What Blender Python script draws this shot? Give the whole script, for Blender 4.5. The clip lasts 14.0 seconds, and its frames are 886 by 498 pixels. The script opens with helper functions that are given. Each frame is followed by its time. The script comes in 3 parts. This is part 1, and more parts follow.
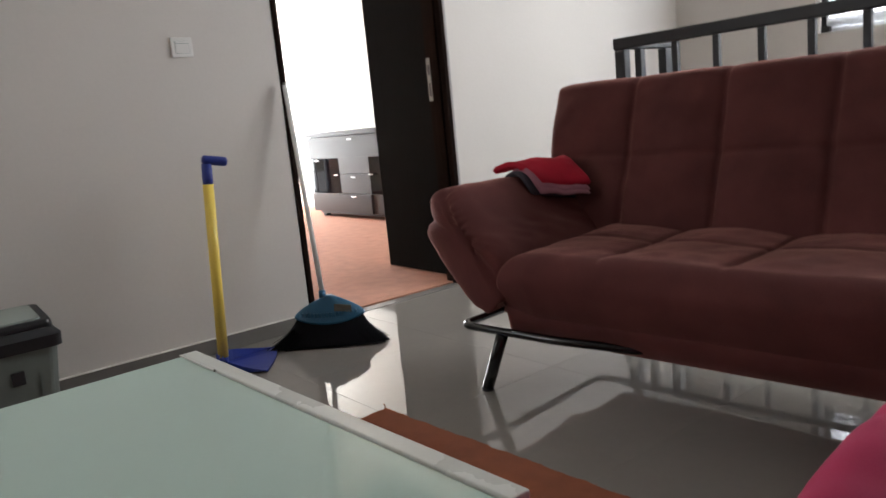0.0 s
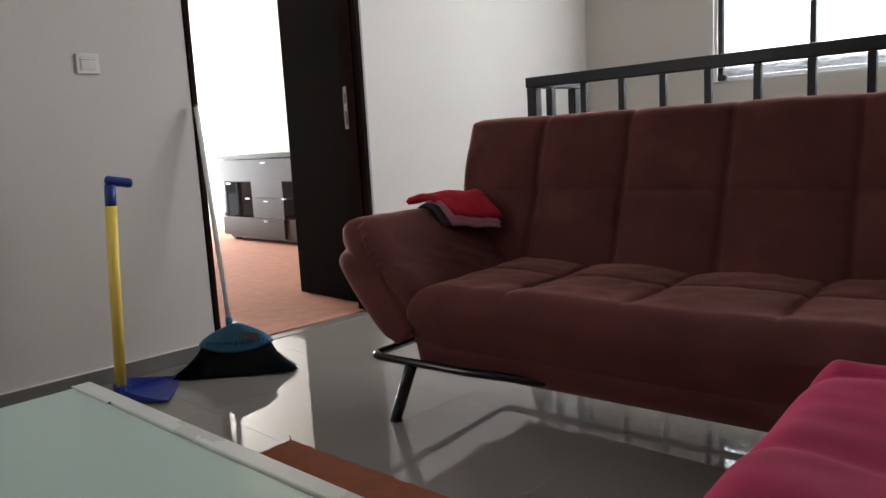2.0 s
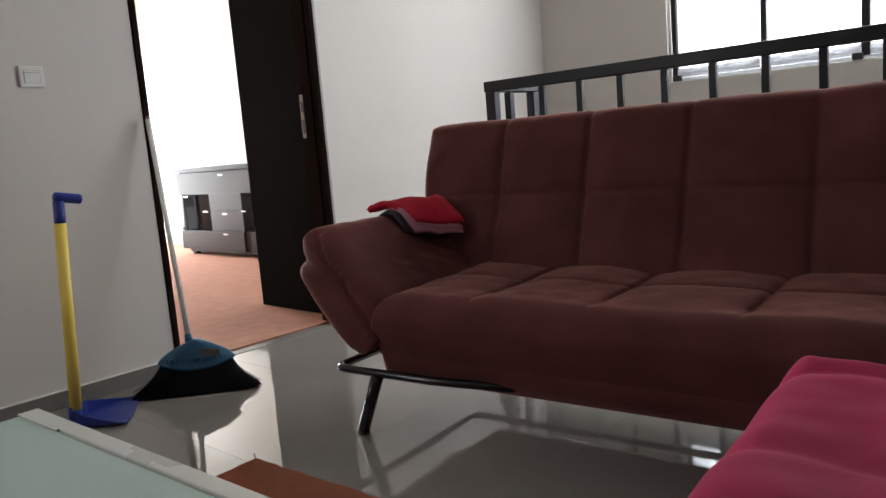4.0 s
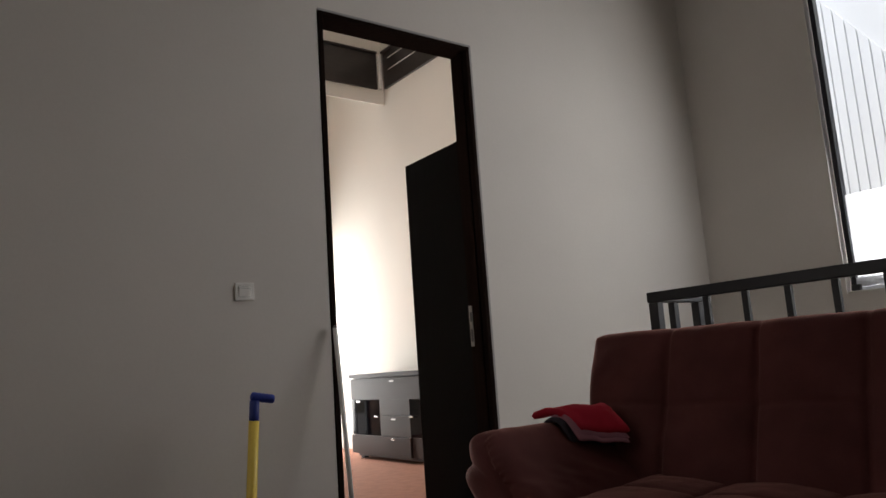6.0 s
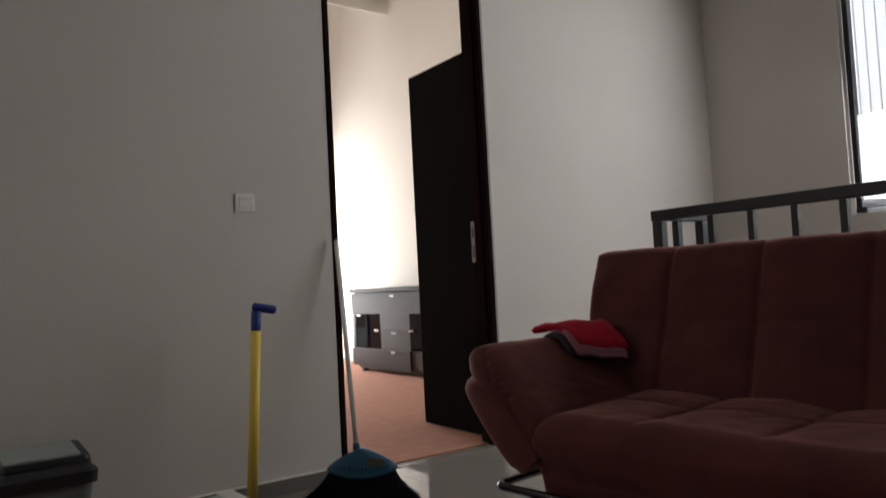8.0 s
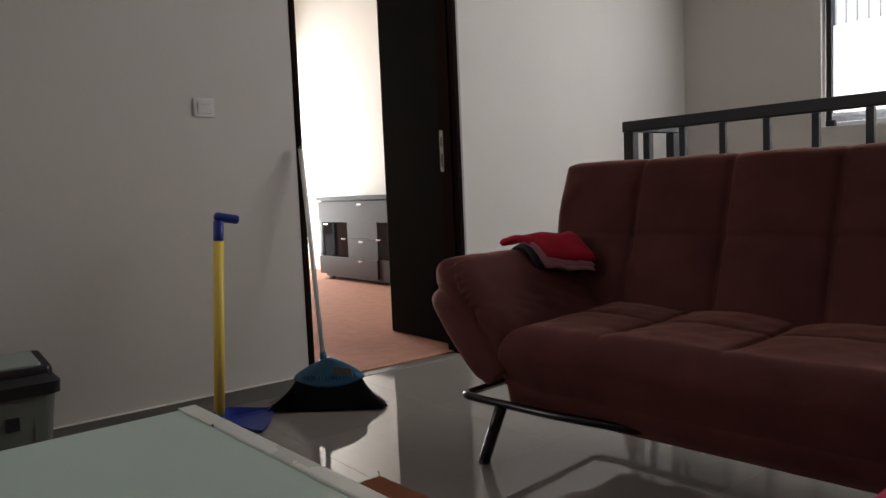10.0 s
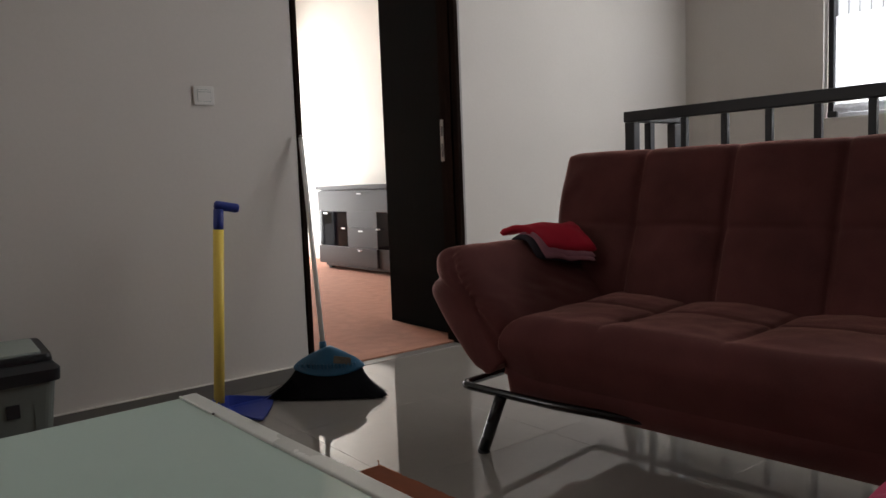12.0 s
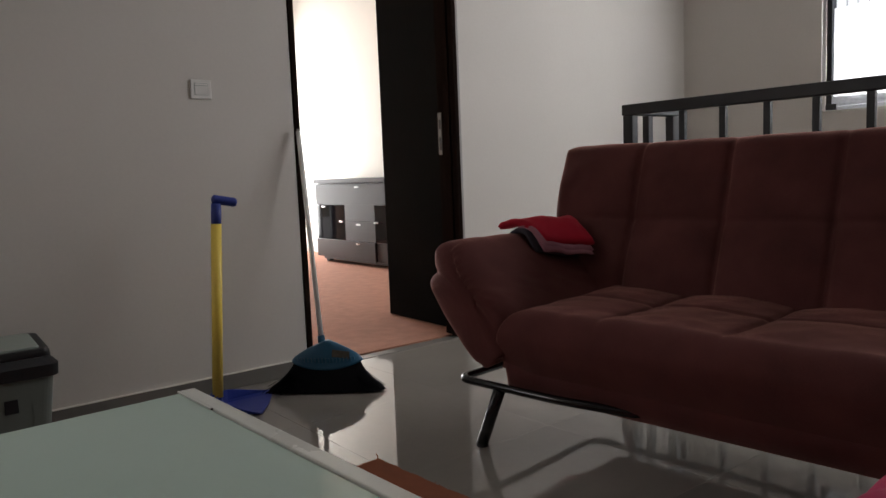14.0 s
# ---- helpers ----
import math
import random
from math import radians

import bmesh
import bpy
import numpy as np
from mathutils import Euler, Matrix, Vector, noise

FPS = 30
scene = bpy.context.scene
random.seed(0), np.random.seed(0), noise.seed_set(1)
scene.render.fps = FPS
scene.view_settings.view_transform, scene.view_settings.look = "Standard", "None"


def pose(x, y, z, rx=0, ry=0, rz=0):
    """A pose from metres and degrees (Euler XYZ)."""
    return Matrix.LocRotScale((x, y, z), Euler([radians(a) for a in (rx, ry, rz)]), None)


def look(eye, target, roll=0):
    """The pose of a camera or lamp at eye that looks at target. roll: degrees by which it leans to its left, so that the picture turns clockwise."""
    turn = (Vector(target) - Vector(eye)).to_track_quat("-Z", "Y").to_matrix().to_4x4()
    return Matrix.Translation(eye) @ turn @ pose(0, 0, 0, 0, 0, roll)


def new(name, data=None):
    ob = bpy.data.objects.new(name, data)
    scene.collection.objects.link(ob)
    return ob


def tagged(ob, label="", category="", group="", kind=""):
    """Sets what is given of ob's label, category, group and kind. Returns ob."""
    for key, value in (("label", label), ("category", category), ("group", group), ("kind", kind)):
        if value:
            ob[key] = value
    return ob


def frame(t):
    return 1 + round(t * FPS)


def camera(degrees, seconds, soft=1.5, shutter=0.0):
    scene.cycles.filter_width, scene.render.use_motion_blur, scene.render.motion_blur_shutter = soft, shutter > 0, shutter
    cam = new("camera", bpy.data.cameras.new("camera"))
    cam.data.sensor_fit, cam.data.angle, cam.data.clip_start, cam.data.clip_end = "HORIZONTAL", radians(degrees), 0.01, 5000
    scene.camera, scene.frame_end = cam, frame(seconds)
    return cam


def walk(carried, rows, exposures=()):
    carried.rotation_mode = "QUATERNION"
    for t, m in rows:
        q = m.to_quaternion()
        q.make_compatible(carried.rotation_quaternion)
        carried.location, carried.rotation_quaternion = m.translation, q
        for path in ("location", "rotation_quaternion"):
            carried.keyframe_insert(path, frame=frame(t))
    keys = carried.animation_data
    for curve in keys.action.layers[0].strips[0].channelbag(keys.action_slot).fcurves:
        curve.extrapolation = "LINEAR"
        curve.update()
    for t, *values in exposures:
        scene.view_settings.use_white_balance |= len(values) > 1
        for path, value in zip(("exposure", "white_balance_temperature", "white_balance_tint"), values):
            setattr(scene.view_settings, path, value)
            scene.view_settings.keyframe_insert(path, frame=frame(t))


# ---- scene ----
cam = camera(61.6, 14.0, shutter=0.4)
PATH = [
    (0, (-1.498, -2.885, 0.849), (-0.28, -1.338, 0.504), -5.6),
    (0.5, (-1.521, -2.895, 0.861), (-0.319, -1.322, 0.574), -1.6),
    (1, (-1.504, -2.897, 0.861), (-0.185, -1.421, 0.577), -2.3),
    (1.5, (-1.501, -2.895, 0.857), (-0.128, -1.469, 0.573), -2.9),
    (2, (-1.498, -2.899, 0.861), (-0.098, -1.501, 0.57), -3.2),
    (4.3, (-1.471, -2.878, 0.856), (0.006, -1.559, 0.582), -4.4),
    (4.5, (-1.488, -2.891, 0.86), (-0.005, -1.573, 0.606), -4.0),
    (5, (-1.54, -2.917, 0.869), (-0.176, -1.463, 1.037), -5.2),
    (5.5, (-1.561, -2.972, 0.853), (-0.377, -1.397, 1.195), -4.5),
    (6, (-1.559, -2.968, 0.849), (-0.381, -1.382, 1.159), -4.0),
    (6.5, (-1.556, -2.963, 0.849), (-0.377, -1.376, 1.145), -3.5),
    (7, (-1.558, -2.966, 0.85), (-0.382, -1.373, 1.131), -3.5),
    (7.5, (-1.557, -2.963, 0.847), (-0.379, -1.366, 1.095), -3.4),
    (8, (-1.545, -2.938, 0.837), (-0.367, -1.325, 0.929), -3.0),
    (8.5, (-1.522, -2.915, 0.855), (-0.276, -1.352, 0.779), -2.8),
    (9, (-1.517, -2.905, 0.848), (-0.274, -1.343, 0.72), -2.7),
    (11.5, (-1.512, -2.899, 0.85), (-0.281, -1.334, 0.668), -2.2),
    (12, (-1.516, -2.896, 0.848), (-0.282, -1.333, 0.661), -2.2),
    (12.5, (-1.516, -2.894, 0.848), (-0.279, -1.334, 0.657), -2.3),
    (13, (-1.514, -2.899, 0.849), (-0.281, -1.337, 0.655), -2.4),
    (13.5, (-1.513, -2.896, 0.849), (-0.276, -1.338, 0.648), -2.4),
    (14, (-1.515, -2.894, 0.851), (-0.279, -1.336, 0.645), -2.3),
]
walk(cam, [(t, look(e, g, r)) for t, e, g, r in PATH], exposures=[(0, 1.84, 6710, 13), (0.5, 1.88, 6710, 13), (1.0, 1.70, 6660, 12), (4.4, 1.62, 6660, 12), (5.0, 0.76, 6910, 13), (5.5, 0.44, 7110, 15), (6.5, 0.67, 7110, 15), (7.5, 0.74, 7060, 15), (8.0, 0.76, 7010, 15), (8.5, 0.86, 7010, 15), (9.0, 0.97, 6960, 15), (14, 0.98, 6960, 15)])

# ---- world and large lights ----
world = bpy.data.worlds.new("sky")
scene.world = world
world.use_nodes = True
wn = world.node_tree.nodes
sky = wn.new("ShaderNodeTexSky")
sky.sky_type = "NISHITA"
sky.sun_disc = False
sky.sun_elevation = radians(52)
sky.sun_rotation = radians(235)
wn["Background"].inputs["Strength"].default_value = 0.15
world.node_tree.links.new(sky.outputs[0], wn["Background"].inputs["Color"])


def lamp(name, kind, energy, m, color=(1, 1, 1), size=1.0, size_y=1.0):
    data = bpy.data.lights.new(name, kind)
    data.energy, data.color = energy, color
    if kind == "AREA":
        data.shape, data.size, data.size_y = "RECTANGLE", size, size_y
    ob = new(name, data)
    ob.matrix_world = m
    return ob


sun = lamp("sun", "SUN", 5.0, look((-9, -6, 14), (0, 0, 0)), (1, 0.97, 0.92))
sun.data.angle = radians(0.6)
lamp("daylight_pane", "AREA", 2.5, look((3.10, -1.70, 1.40), (0, -1.70, 1.40)), (0.92, 0.965, 1.0), 1.5, 0.52)
# daylight through the part of the glazing beside the stair and through the window of the next room
lamp("daylight_window", "AREA", 18.2, look((2.73, -1.93, 1.95), (0, -1.50, 1.05)), (0.89, 0.955, 1.0), 1.90, 1.65)
lamp("daylight_next_room", "AREA", 93, look((1.78, 5.19, 1.22), (0.45, 0.0, 0.9)), (0.90, 0.97, 1.0), 1.2, 2.2)


# assumed daylight from an unseen window towards the west end of the door wall
lamp("assumed_daylight_north", "AREA", 4.9, look((-2.40, 0.00, 1.40), (-0.75, -3.0, 0.75)), (1.0, 0.965, 0.92), 0.8, 1.2)


# ---- materials ----
def mat(name, color, rough=0.6, metal=0.0, vary=0.12, scale=6.0, bump=0.1, fine=120.0, sheen=0.0, coat=0.0, spec=0.5, island=0.0):
    m = bpy.data.materials.new(name)
    m.use_nodes = True
    n, l = m.node_tree.nodes, m.node_tree.links
    p = n["Principled BSDF"]
    tc = n.new("ShaderNodeTexCoord")
    big = n.new("ShaderNodeTexNoise")
    big.inputs["Scale"].default_value, big.inputs["Detail"].default_value = scale, 5
    small = n.new("ShaderNodeTexNoise")
    small.inputs["Scale"].default_value, small.inputs["Detail"].default_value = fine, 3
    l.new(tc.outputs["Object"], big.inputs["Vector"])
    l.new(tc.outputs["Object"], small.inputs["Vector"])
    add = n.new("ShaderNodeMath")
    add.operation = "MULTIPLY_ADD"
    add.inputs[1].default_value = 0.35
    l.new(small.outputs["Fac"], add.inputs[0])
    l.new(big.outputs["Fac"], add.inputs[2])
    ramp = n.new("ShaderNodeMapRange")
    ramp.inputs["From Min"].default_value, ramp.inputs["From Max"].default_value = 0.35, 1.0
    ramp.inputs["To Min"].default_value, ramp.inputs["To Max"].default_value = 1 - vary, 1 + vary
    l.new(add.outputs[0], ramp.inputs["Value"])
    src = ramp.outputs[0]
    if island:
        info = n.new("ShaderNodeObjectInfo")
        r2 = n.new("ShaderNodeMapRange")
        r2.inputs["To Min"].default_value, r2.inputs["To Max"].default_value = 1 - island, 1 + island
        l.new(info.outputs["Random"], r2.inputs["Value"])
        mul = n.new("ShaderNodeMath")
        mul.operation = "MULTIPLY"
        l.new(src, mul.inputs[0])
        l.new(r2.outputs[0], mul.inputs[1])
        src = mul.outputs[0]
    mix = n.new("ShaderNodeVectorMath")
    mix.operation = "SCALE"
    mix.inputs[0].default_value = color
    l.new(src, mix.inputs["Scale"])
    l.new(mix.outputs[0], p.inputs["Base Color"])
    rr = n.new("ShaderNodeMapRange")
    rr.inputs["To Min"].default_value, rr.inputs["To Max"].default_value = max(rough * 0.8, 0.02), min(rough * 1.2, 1)
    l.new(big.outputs["Fac"], rr.inputs["Value"])
    l.new(rr.outputs[0], p.inputs["Roughness"])
    p.inputs["Metallic"].default_value = metal
    p.inputs["Specular IOR Level"].default_value = spec
    p.inputs["Coat Weight"].default_value = coat
    p.inputs["Coat Roughness"].default_value = 0.04
    if sheen:
        p.inputs["Sheen Weight"].default_value = sheen
        p.inputs["Sheen Roughness"].default_value = 0.4
        p.inputs["Sheen Tint"].default_value = (*[min(c * 1.6 + 0.26, 1) for c in color], 1)
    if bump:
        b = n.new("ShaderNodeBump")
        b.inputs["Strength"].default_value, b.inputs["Distance"].default_value = bump, 0.002
        l.new(small.outputs["Fac"], b.inputs["Height"])
        l.new(b.outputs[0], p.inputs["Normal"])
    return m


def wood(name, color, rough=0.35, along=(1.0, 12.0, 1.0)):
    m = mat(name, color, rough, vary=0.25, scale=5, bump=0.08, fine=60)
    n, l = m.node_tree.nodes, m.node_tree.links
    mp = n.new("ShaderNodeMapping")
    mp.inputs["Scale"].default_value = along
    tc = [x for x in n if x.type == "TEX_COORD"][0]
    l.new(tc.outputs["Object"], mp.inputs["Vector"])
    for x in n:
        if x.type == "TEX_NOISE":
            l.new(mp.outputs[0], x.inputs["Vector"])
    return m


WALL = mat("wall_paint", (0.69, 0.645, 0.60), 0.85, vary=0.06, scale=1.1, bump=0.18, fine=70, spec=0.2)
# for walls out of view, darkened so that less light bounces back
DIMWALL = mat("dimmed_wall_paint", (0.46, 0.415, 0.375), 0.85, vary=0.05, scale=1.1, bump=0.15, fine=70, spec=0.2)
WALL2 = mat("cream_paint", (0.80, 0.76, 0.70), 0.85, vary=0.03, scale=1.3, bump=0.1, fine=90, spec=0.2)
CEIL = mat("ceiling_paint", (0.84, 0.83, 0.81), 0.9, vary=0.03, bump=0.05, spec=0.2)
TILE = mat("polished_tile", (0.262, 0.241, 0.215), 0.030, vary=0.07, scale=3, bump=0.0, fine=40, spec=0.9, island=0.02)
GROUT = mat("grout", (0.24, 0.222, 0.20), 0.35, bump=0.1)
SKIRT = mat("skirting_tile", (0.20, 0.187, 0.172), 0.22, vary=0.06, scale=4, bump=0.02)
DARKWOOD = wood("dark_wenge_wood", (0.017, 0.0108, 0.0090), 0.75, (10, 10, 0.8))
DARKWOOD.node_tree.nodes["Principled BSDF"].inputs["Specular IOR Level"].default_value = 0.0
CORNICE = wood("glossy_dark_cornice_wood", (0.034, 0.028, 0.025), 0.32, (3, 3, 10))
LEAFWOOD = wood("black_brown_door_veneer", (0.0075, 0.0073, 0.0077), 0.6, (12, 12, 0.7))
LEAFWOOD.node_tree.nodes["Principled BSDF"].inputs["Specular IOR Level"].default_value = 0.02
CABWOOD = mat("grey_brown_laminate", (0.031, 0.0240, 0.0235), 0.42, vary=0.10, scale=3, bump=0.03, spec=0.22)
BLACKGLASS = mat("black_glass", (0.006, 0.006, 0.008), 0.04, vary=0.02, bump=0.0, spec=0.12)
POLE = mat("white_enamel_tube", (0.82, 0.80, 0.77), 0.3, vary=0.04, scale=12, bump=0.02)
STEEL = mat("brushed_steel", (0.62, 0.61, 0.6), 0.28, 1.0, vary=0.06, bump=0.03)
DULL = mat("dull_steel", (0.21, 0.205, 0.20), 0.5, 0.9, vary=0.1, bump=0.05)
BLACKMETAL = mat("black_painted_steel", (0.009, 0.010, 0.0155), 0.42, vary=0.15, bump=0.04, spec=0.35)
TUBE = mat("black_gloss_tube", (0.010, 0.010, 0.012), 0.22, vary=0.15, bump=0.02)
SOFA = mat("brown_microfibre", (0.120, 0.0405, 0.0380), 0.92, vary=0.34, scale=5.5, bump=0.35, fine=420, sheen=0.7, spec=0.12)
SOFA.node_tree.nodes["Principled BSDF"].inputs["Sheen Roughness"].default_value = 0.32
SOFA.node_tree.nodes["Principled BSDF"].inputs["Sheen Tint"].default_value = (0.72, 0.37, 0.31, 1)
PINK = mat("pink_fleece", (0.34, 0.012, 0.062), 0.92, vary=0.16, scale=7, bump=0.14, fine=700, sheen=0.06, spec=0.15)
RED = mat("red_cloth", (0.52, 0.022, 0.045), 0.9, vary=0.12, scale=14, bump=0.35, fine=500, sheen=0.2, spec=0.15)
MAUVE = mat("mauve_cloth", (0.42, 0.19, 0.24), 0.9, vary=0.12, scale=14, bump=0.35, fine=500, spec=0.15)
GREYCLOTH = mat("dark_grey_cloth", (0.07, 0.06, 0.075), 0.92, vary=0.15, scale=14, bump=0.35, fine=500, spec=0.15)
CARPET = mat("terracotta_carpet", (0.43, 0.205, 0.142), 0.97, vary=0.16, scale=14, bump=0.8, fine=500, spec=0.1)
RUG = mat("rust_brown_rug", (0.27, 0.085, 0.042), 0.97, vary=0.18, scale=18, bump=0.8, fine=420, spec=0.1)
FROST = mat("frosted_green_glass", (0.44, 0.575, 0.505), 0.45, vary=0.03, scale=2, bump=0.0, coat=0.85, spec=0.1)
FROST.node_tree.nodes["Principled BSDF"].inputs["Coat Roughness"].default_value = 0.012
WHITELAC = mat("off_white_lacquer", (0.66, 0.64, 0.58), 0.35, vary=0.08, scale=10, bump=0.08)
BEAD = mat("grey_filler", (0.36, 0.345, 0.335), 0.8, vary=0.12, scale=14, bump=0.2)
CHIP = mat("worn_edge", (0.10, 0.09, 0.08), 0.8)
SWITCH = mat("switch_plastic", (0.80, 0.775, 0.74), 0.35, vary=0.02, bump=0.0)
YELLOW = mat("yellow_plastic", (0.95, 0.70, 0.13), 0.4, vary=0.06, scale=8, bump=0.03)
BLUE = mat("blue_plastic", (0.018, 0.040, 0.26), 0.38, vary=0.10, scale=10, bump=0.06)
CYAN = mat("teal_blue_plastic", (0.014, 0.105, 0.20), 0.38, vary=0.12, scale=20, bump=0.06)
PAPER = mat("worn_paper_sticker", (0.13, 0.11, 0.085), 0.7, vary=0.3, scale=60)
BRISTLE = mat("black_bristle", (0.006, 0.006, 0.008), 0.85, vary=0.3, scale=60, bump=0.3, spec=0.1)
BINBODY = mat("grey_green_plastic", (0.145, 0.165, 0.150), 0.42, vary=0.08, scale=8, bump=0.04)
BINDARK = mat("black_plastic", (0.012, 0.013, 0.016), 0.4, vary=0.1, bump=0.04)
BINLID = mat("sage_grey_plastic", (0.25, 0.29, 0.265), 0.38, vary=0.05, bump=0.03)
SHEET = mat("pale_corrugated_sheet", (0.46, 0.485, 0.52), 0.5, vary=0.05, scale=3, bump=0.02)
FILMROLL = mat("crumpled_film", (0.78, 0.79, 0.81), 0.5, vary=0.15, scale=40, bump=0.4)
_n, _l = FILMROLL.node_tree.nodes, FILMROLL.node_tree.links
_tr, _mx = _n.new("ShaderNodeBsdfTranslucent"), _n.new("ShaderNodeMixShader")
_tr.inputs["Color"].default_value = (0.85, 0.87, 0.9, 1)
_mx.inputs[0].default_value = 0.22
_l.new(_n["Principled BSDF"].outputs[0], _mx.inputs[1])
_l.new(_tr.outputs[0], _mx.inputs[2])
_l.new(_mx.outputs[0], _n["Material Output"].inputs["Surface"])
TABLELAC = mat("grey_white_lacquer", (0.62, 0.625, 0.575), 0.28, vary=0.08, scale=10, bump=0.06)
CONCRETE = mat("concrete", (0.4, 0.39, 0.37), 0.9, vary=0.12, scale=4, bump=0.3)


def glass(name, frosted):
    m = bpy.data.materials.new(name)
    m.use_nodes = True
    n, l = m.node_tree.nodes, m.node_tree.links
    out = n["Material Output"]
    tr = n.new("ShaderNodeBsdfTransparent")
    tr.inputs["Color"].default_value = (0.95, 0.97, 0.97, 1)
    mix = n.new("ShaderNodeMixShader")
    if frosted:
        tl = n.new("ShaderNodeBsdfTranslucent")
        wave = n.new("ShaderNodeTexNoise")
        mp = n.new("ShaderNodeMapping")
        tc = n.new("ShaderNodeTexCoord")
        mp.inputs["Scale"].default_value = (1, 16, 0.7)
        l.new(tc.outputs["Object"], mp.inputs["Vector"])
        l.new(mp.outputs[0], wave.inputs["Vector"])
        wave.inputs["Scale"].default_value = 1.6
        ramp = n.new("ShaderNodeValToRGB")
        ramp.color_ramp.elements[0].color = (0.62, 0.64, 0.67, 1)
        ramp.color_ramp.elements[1].color = (0.95, 0.96, 0.97, 1)
        ramp.color_ramp.elements[0].position, ramp.color_ramp.elements[1].position = 0.3, 0.6
        l.new(wave.outputs["Fac"], ramp.inputs[0])
        l.new(ramp.outputs[0], tl.inputs["Color"])
        mix.inputs[0].default_value = 0.75
        l.new(tl.outputs[0], mix.inputs[2])
    else:
        gl = n.new("ShaderNodeBsdfGlossy")
        gl.inputs["Roughness"].default_value = 0.02
        mix.inputs[0].default_value = 0.0
        l.new(gl.outputs[0], mix.inputs[2])
    l.new(tr.outputs[0], mix.inputs[1])
    l.new(mix.outputs[0], out.inputs["Surface"])
    return m


CLEAR = glass("clear_glass", False)
FILM = glass("frosted_window_film", True)


# ---- mesh helpers ----
def part(name, bm, material, parent=None, label="", smooth=False):
    me = bpy.data.meshes.new(name)
    bm.normal_update()
    bm.to_mesh(me)
    bm.free()
    if smooth:
        for p in me.polygons:
            p.use_smooth = True
    me.materials.append(material)
    ob = new(name, me)
    if parent:
        ob.parent = parent
    if label:
        ob["label"] = label
    return ob


def empty(name, m):
    ob = new(name)
    ob.empty_display_size = 0.1
    ob.matrix_world = m
    return ob


def box(bm, x0, x1, y0, y1, z0, z1, bevel=0.0, m=None, seg=2):
    made = bmesh.ops.create_cube(bm, size=1, matrix=Matrix.Translation(((x0 + x1) / 2, (y0 + y1) / 2, (z0 + z1) / 2)) @ Matrix.Diagonal((abs(x1 - x0), abs(y1 - y0), abs(z1 - z0), 1)))
    vs = made["verts"]
    if bevel:
        es = list({e for v in vs for e in v.link_edges})
        r = bmesh.ops.bevel(bm, geom=es, offset=bevel, segments=seg, affect="EDGES", profile=0.5)
        vs = list({v for f in r["faces"] for v in f.verts} | {v for v in vs if v.is_valid})
    if m is not None:
        bmesh.ops.transform(bm, matrix=m, verts=vs)
    return vs


def boxes(*rows, bevel=0.0, m=None):
    bm = bmesh.new()
    for r in rows:
        box(bm, *r, bevel=bevel, m=m)
    return bm


def tube(bm, pts, radius, n=12, radii=None):
    """A closed round bar along points."""
    pts = [Vector(p) for p in pts]
    rings = []
    ref = Vector((0.31, 0.22, 0.93))
    for i, p in enumerate(pts):
        d = (pts[min(i + 1, len(pts) - 1)] - pts[max(i - 1, 0)]).normalized()
        a = d.cross(ref).normalized()
        b = d.cross(a)
        r = radii[i] if radii else radius
        rings.append([bm.verts.new(p + (a * math.cos(k * math.tau / n) + b * math.sin(k * math.tau / n)) * r) for k in range(n)])
    for r0, r1 in zip(rings, rings[1:]):
        for k in range(n):
            bm.faces.new((r0[k], r0[(k + 1) % n], r1[(k + 1) % n], r1[k]))
    bm.faces.new(rings[0][::-1])
    bm.faces.new(rings[-1])
    return bm


def bend(pts, r=0.03, n=5):
    """Rounds the corners of a line of points."""
    pts = [Vector(p) for p in pts]
    out = [pts[0]]
    for a, b, c in zip(pts, pts[1:], pts[2:]):
        u, w = (a - b).normalized() * r, (c - b).normalized() * r
        for k in range(n + 1):
            s = k / n
            out.append(b + u * (1 - s) ** 2 + w * s ** 2)
    return out + [pts[-1]]


def loft(bm, rings, closed=True):
    """Joins rings of points of equal length and caps the ends."""
    vs = [[bm.verts.new(p) for p in r] for r in rings]
    k = len(vs[0])
    for r0, r1 in zip(vs, vs[1:]):
        for i in range(k if closed else k - 1):
            bm.faces.new((r0[i], r0[(i + 1) % k], r1[(i + 1) % k], r1[i]))
    if closed:
        bm.faces.new(vs[0][::-1])
        bm.faces.new(vs[-1])
    bmesh.ops.recalc_face_normals(bm, faces=bm.faces)
    return bm


def rounded(w, d, r, n=5):
    """Outline of a rectangle with rounded corners, centred."""
    out = []
    for cx, cy, a0 in ((w / 2 - r, d / 2 - r, 0), (-w / 2 + r, d / 2 - r, 90), (-w / 2 + r, -d / 2 + r, 180), (w / 2 - r, -d / 2 + r, 270)):
        for k in range(n + 1):
            a = radians(a0 + 90 * k / n)
            out.append((cx + r * math.cos(a), cy + r * math.sin(a)))
    return out


